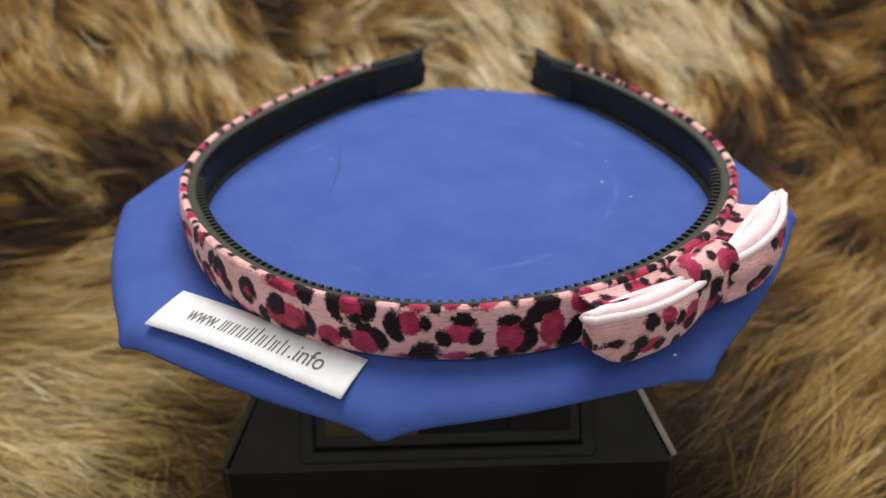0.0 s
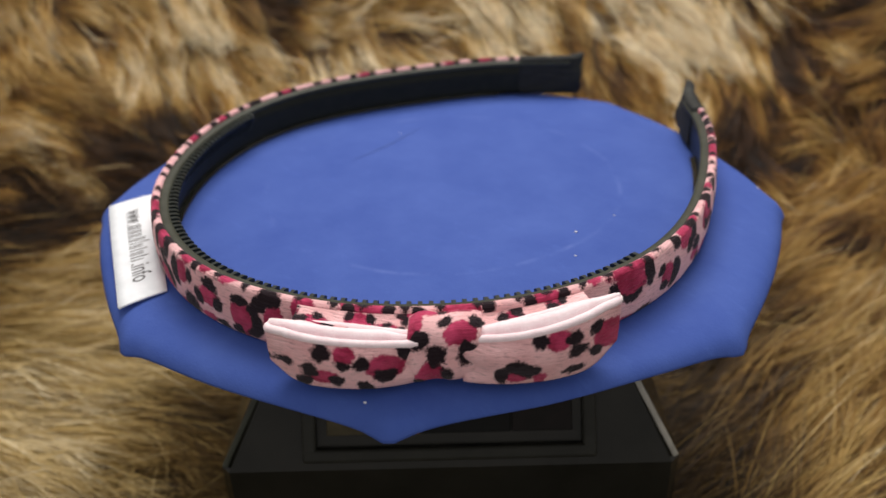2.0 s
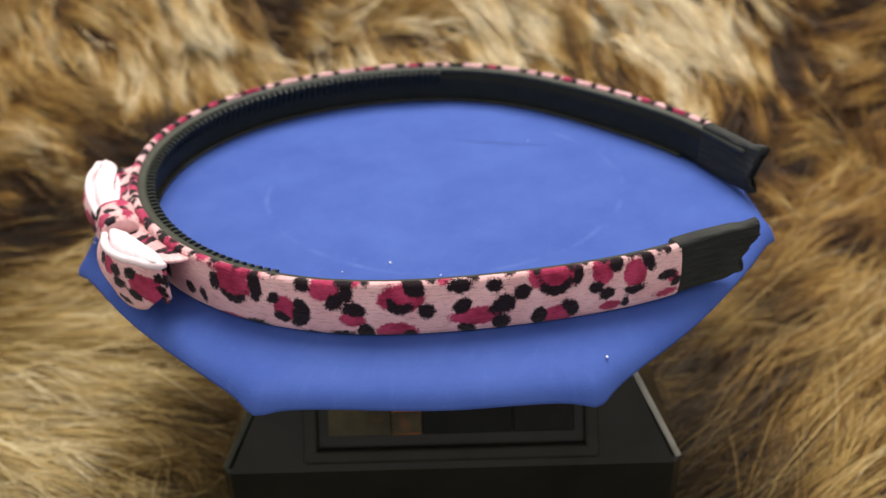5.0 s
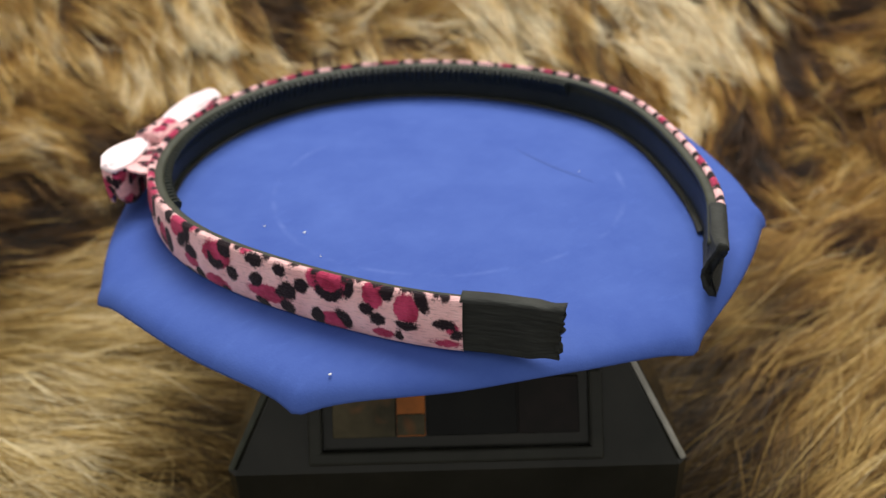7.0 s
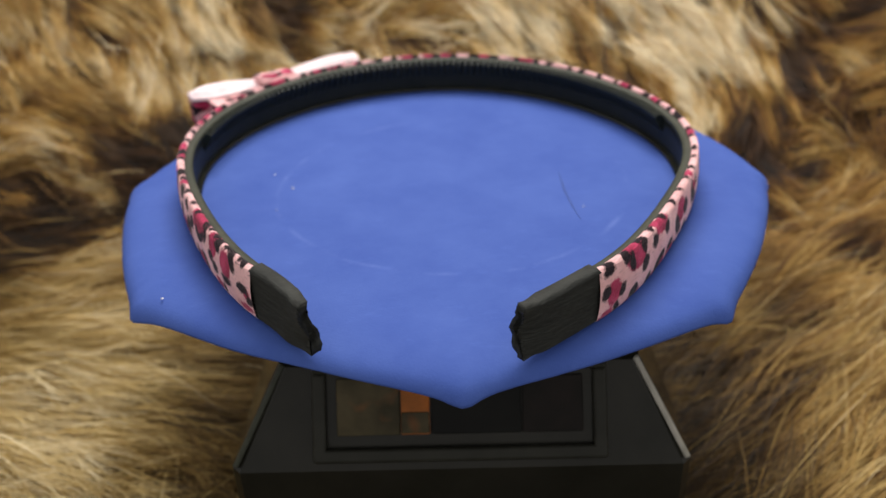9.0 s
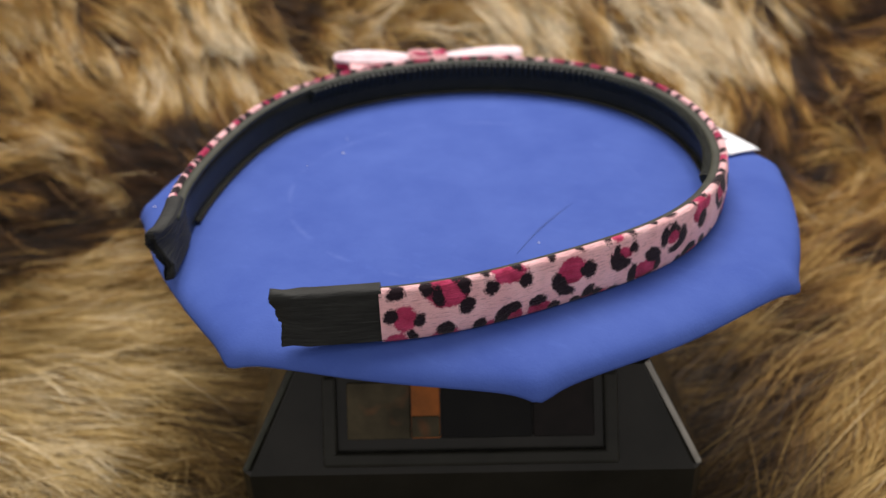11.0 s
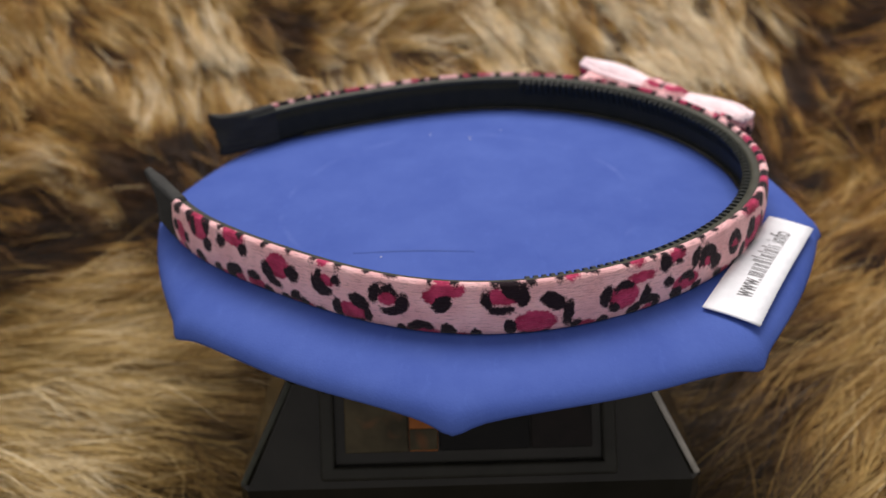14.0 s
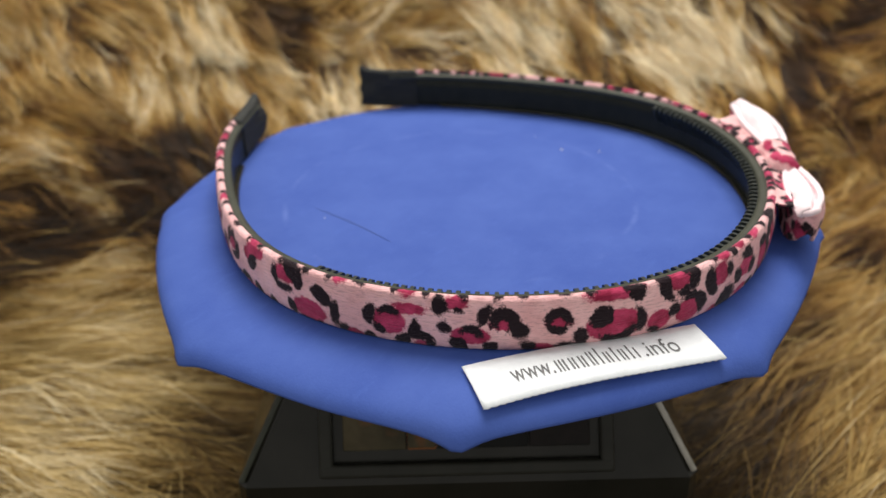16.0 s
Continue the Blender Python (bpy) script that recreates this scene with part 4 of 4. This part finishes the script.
        under(mesh_object("ribbon_end", v, f, GROSGRAIN), band, "black ribbed ribbon end, frayed")
    # comb
    me = bpy.data.meshes.new("comb_tooth")
    shape = ((0.0002, 0.0), (-0.0030, -0.0001), (-0.0037, -0.0006), (-0.0035, -0.0015), (-0.0012, -0.0052), (0.0, -0.0056))
    verts = [(x, y, z) for y in (-0.00042, 0.00042) for x, z in shape]
    faces = [tuple(range(6)), tuple(range(11, 5, -1))] + [(i, i + 6, (i + 1) % 6 + 6, (i + 1) % 6) for i in range(6)]
    me.from_pydata(verts, [], faces)
    me.materials.append(TOOTH)
    for d in np.linspace(-166, -16, 92):
        tooth = under(new("comb_tooth", me), band)
        p, q = band_point(d), band_point(d, 0.01)
        turn = math.atan2((q - p).y, (q - p).x)
        tooth.matrix_basis = Matrix.Translation((p.x, p.y, 0.0106)) @ Matrix.Rotation(turn, 4, "Z")
    bow(band)
    return band


def add_print(me, core, ring, uvs):
    for name, values in (("core", core), ("ring", ring)):
        me.attributes.new(name, "FLOAT", "POINT").data.foreach_set("value", np.array(values, dtype=np.float32))
    layer = me.uv_layers.new(name="UVMap")
    flat = np.array(uvs, dtype=np.float32)
    loops = np.empty(len(me.loops), dtype=np.int32)
    me.loops.foreach_get("vertex_index", loops)
    layer.data.foreach_set("uv", flat[loops].ravel())


# ---- paper label ----
def tape_label():
    def at(deg, r):
        return Vector((r * math.cos(radians(deg)), r * math.sin(radians(deg)), 0.0))
    lt, rt, rb, lb = at(-137.3, 0.0756), at(-100.3, 0.0784), at(-102, 0.0885), at(-134.8, 0.0868)
    lab = thing("tape_label", "white fabric tape label with grey lettering lying on the cloth", "label", pose(0, 0, TOP))
    x = (rt - lt).normalized()
    y = Vector((-x.y, x.x, 0))
    w, h = (rt - lt).length, ((rb - rt).length + (lb - lt).length) / 2
    verts, faces, cols = [], [], 64
    for i in range(cols + 1):
        f = i / cols
        a, b = lt.lerp(rt, f), lb.lerp(rb, f)
        for k in range(6):
            p = a.lerp(b, k / 5)
            if k == 5 and i % 2:
                p = p + (b - a).normalized() * 0.00018
            r = p.length
            z = 0.0004 - max(0, (r - 0.074) / 0.0185) ** 2 * 0.0024 + 0.0004 * math.sin(f * 5)
            verts.append((p.x, p.y, max(z, -0.004) + 0.0004))
    for i in range(cols):
        for k in range(5):
            faces.append((i * 6 + k, i * 6 + k + 1, (i + 1) * 6 + k + 1, (i + 1) * 6 + k))
    ob = under(mesh_object("tape", verts, faces, PAPER), lab)
    m = ob.modifiers.new("thickness", "SOLIDIFY")
    m.thickness, m.offset = 0.0003, 0
    def on_tape(f, g, lift):
        p = lt.lerp(rt, f).lerp(lb.lerp(rb, f), g)
        z = 0.0004 - max(0, (p.length - 0.074) / 0.0185) ** 2 * 0.0024 + 0.0004 * math.sin(f * 5)
        return (p.x, p.y, z + lift)

    def words(text, f0, f1):
        font = bpy.data.curves.new("lettering", "FONT")
        font.body, font.resolution_u = text, 3
        ob = new("lettering", font)
        bpy.context.view_layer.update()
        me = bpy.data.meshes.new_from_object(ob.evaluated_get(bpy.context.evaluated_depsgraph_get()))
        bpy.data.objects.remove(ob)
        bpy.data.curves.remove(font)
        me.name = "lettering"
        wide = [v.co.x for v in me.vertices]
        lo, hi = min(wide), max(wide)
        for v in me.vertices:
            v.co = on_tape(f0 + (f1 - f0) * (v.co.x - lo) / (hi - lo), 0.66 - v.co.y * 0.58, 0.00065)
        me.materials.clear()
        me.materials.append(INK)
        under(new("lettering", me), lab, "grey printed lettering")

    words("www.", 0.155, 0.322)
    words(".info", 0.70, 0.855)
    # the name between them, as plain upright bars of its height
    high = (0.5, 0.5, 0.5, 0.62, 0.75, 0.5, 0.65, 0.5, 0.65, 0.48)
    bars = (3, 2, 2, 2, 1, 2, 1, 2, 1, 1)
    at_f, pitch = 0.338, 0.355 / (sum(bars) + 0.55 * len(bars))
    for hi, count in zip(high, bars):
        for k in range(count):
            f0, f1 = at_f, at_f + pitch * 0.42
            at_f += pitch
            bm = bmesh.new()
            quad = ((f0, 0.66), (f1, 0.66), (f1, 0.66 - hi * 0.58), (f0, 0.66 - hi * 0.58))
            low = [bm.verts.new(on_tape(f, g, 0.00060)) for f, g in quad]
            top = [bm.verts.new(on_tape(f, g, 0.00065)) for f, g in quad]
            bm.faces.new(top), bm.faces.new(low[::-1])
            for i in range(4):
                bm.faces.new((low[i], low[(i + 1) % 4], top[(i + 1) % 4], top[i]))
            part("bar", bm, INK, lab, smooth=False)
        at_f += pitch * 0.55
    return lab


def lint(cloth_ob):
    """Bits of white lint on the cloth."""
    for deg, r, size in ((-3.5, 0.0429, 0.00035), (-14, 0.050, 0.00022), (12, 0.047, 0.0002), (150, 0.036, 0.0002), (-60, 0.0885, 0.0003), (35, 0.082, 0.0003)):
        bm = bmesh.new()
        bmesh.ops.create_icosphere(bm, subdivisions=1, radius=size)
        for v in bm.verts:
            v.co = Vector((v.co.x * 1.4, v.co.y, v.co.z * 0.5)) + Vector((r * math.cos(radians(deg)), r * math.sin(radians(deg)), 0.0001 - (0.0012 if r > 0.08 else 0)))
        part("lint_speck", bm, LINT, cloth_ob, "white speck of lint")


PLATE, CLOTH, HEADBAND, LABEL = platter(), cloth(), headband(), tape_label()
lint(CLOTH)


def creases(cloth_ob):
    """Fine dark pressed lines in the cloth."""
    for a0, r0, a1, r1, sag in ((139.5, 0.0383, 187.8, 0.0294, 0.0008),):
        p0, p1 = [Vector((r * math.cos(radians(a)), r * math.sin(radians(a)), 0.00004)) for a, r in ((a0, r0), (a1, r1))]
        side = Vector((p0.y - p1.y, p1.x - p0.x, 0)).normalized()
        rings = []
        for k in range(15):
            f = k / 14
            p = p0.lerp(p1, f) + side * (sag * math.sin(math.pi * f))
            w = 0.00022 * math.sin(math.pi * (0.06 + 0.88 * f))
            rings.append([tuple(p + side * w), tuple(p + Vector((0, 0, 0.00006))), tuple(p - side * w)])
        v, f = sweep(rings)
        under(mesh_object("crease", v, f, CREASED), cloth_ob, "fine dark crease")


creases(CLOTH)


def motions():
    for ob in (PLATE, CLOTH, HEADBAND, LABEL):
        walk(ob, [(t, pose(0, 0, TOP, 0, 0, a)) for t, a in TURN])


motions()
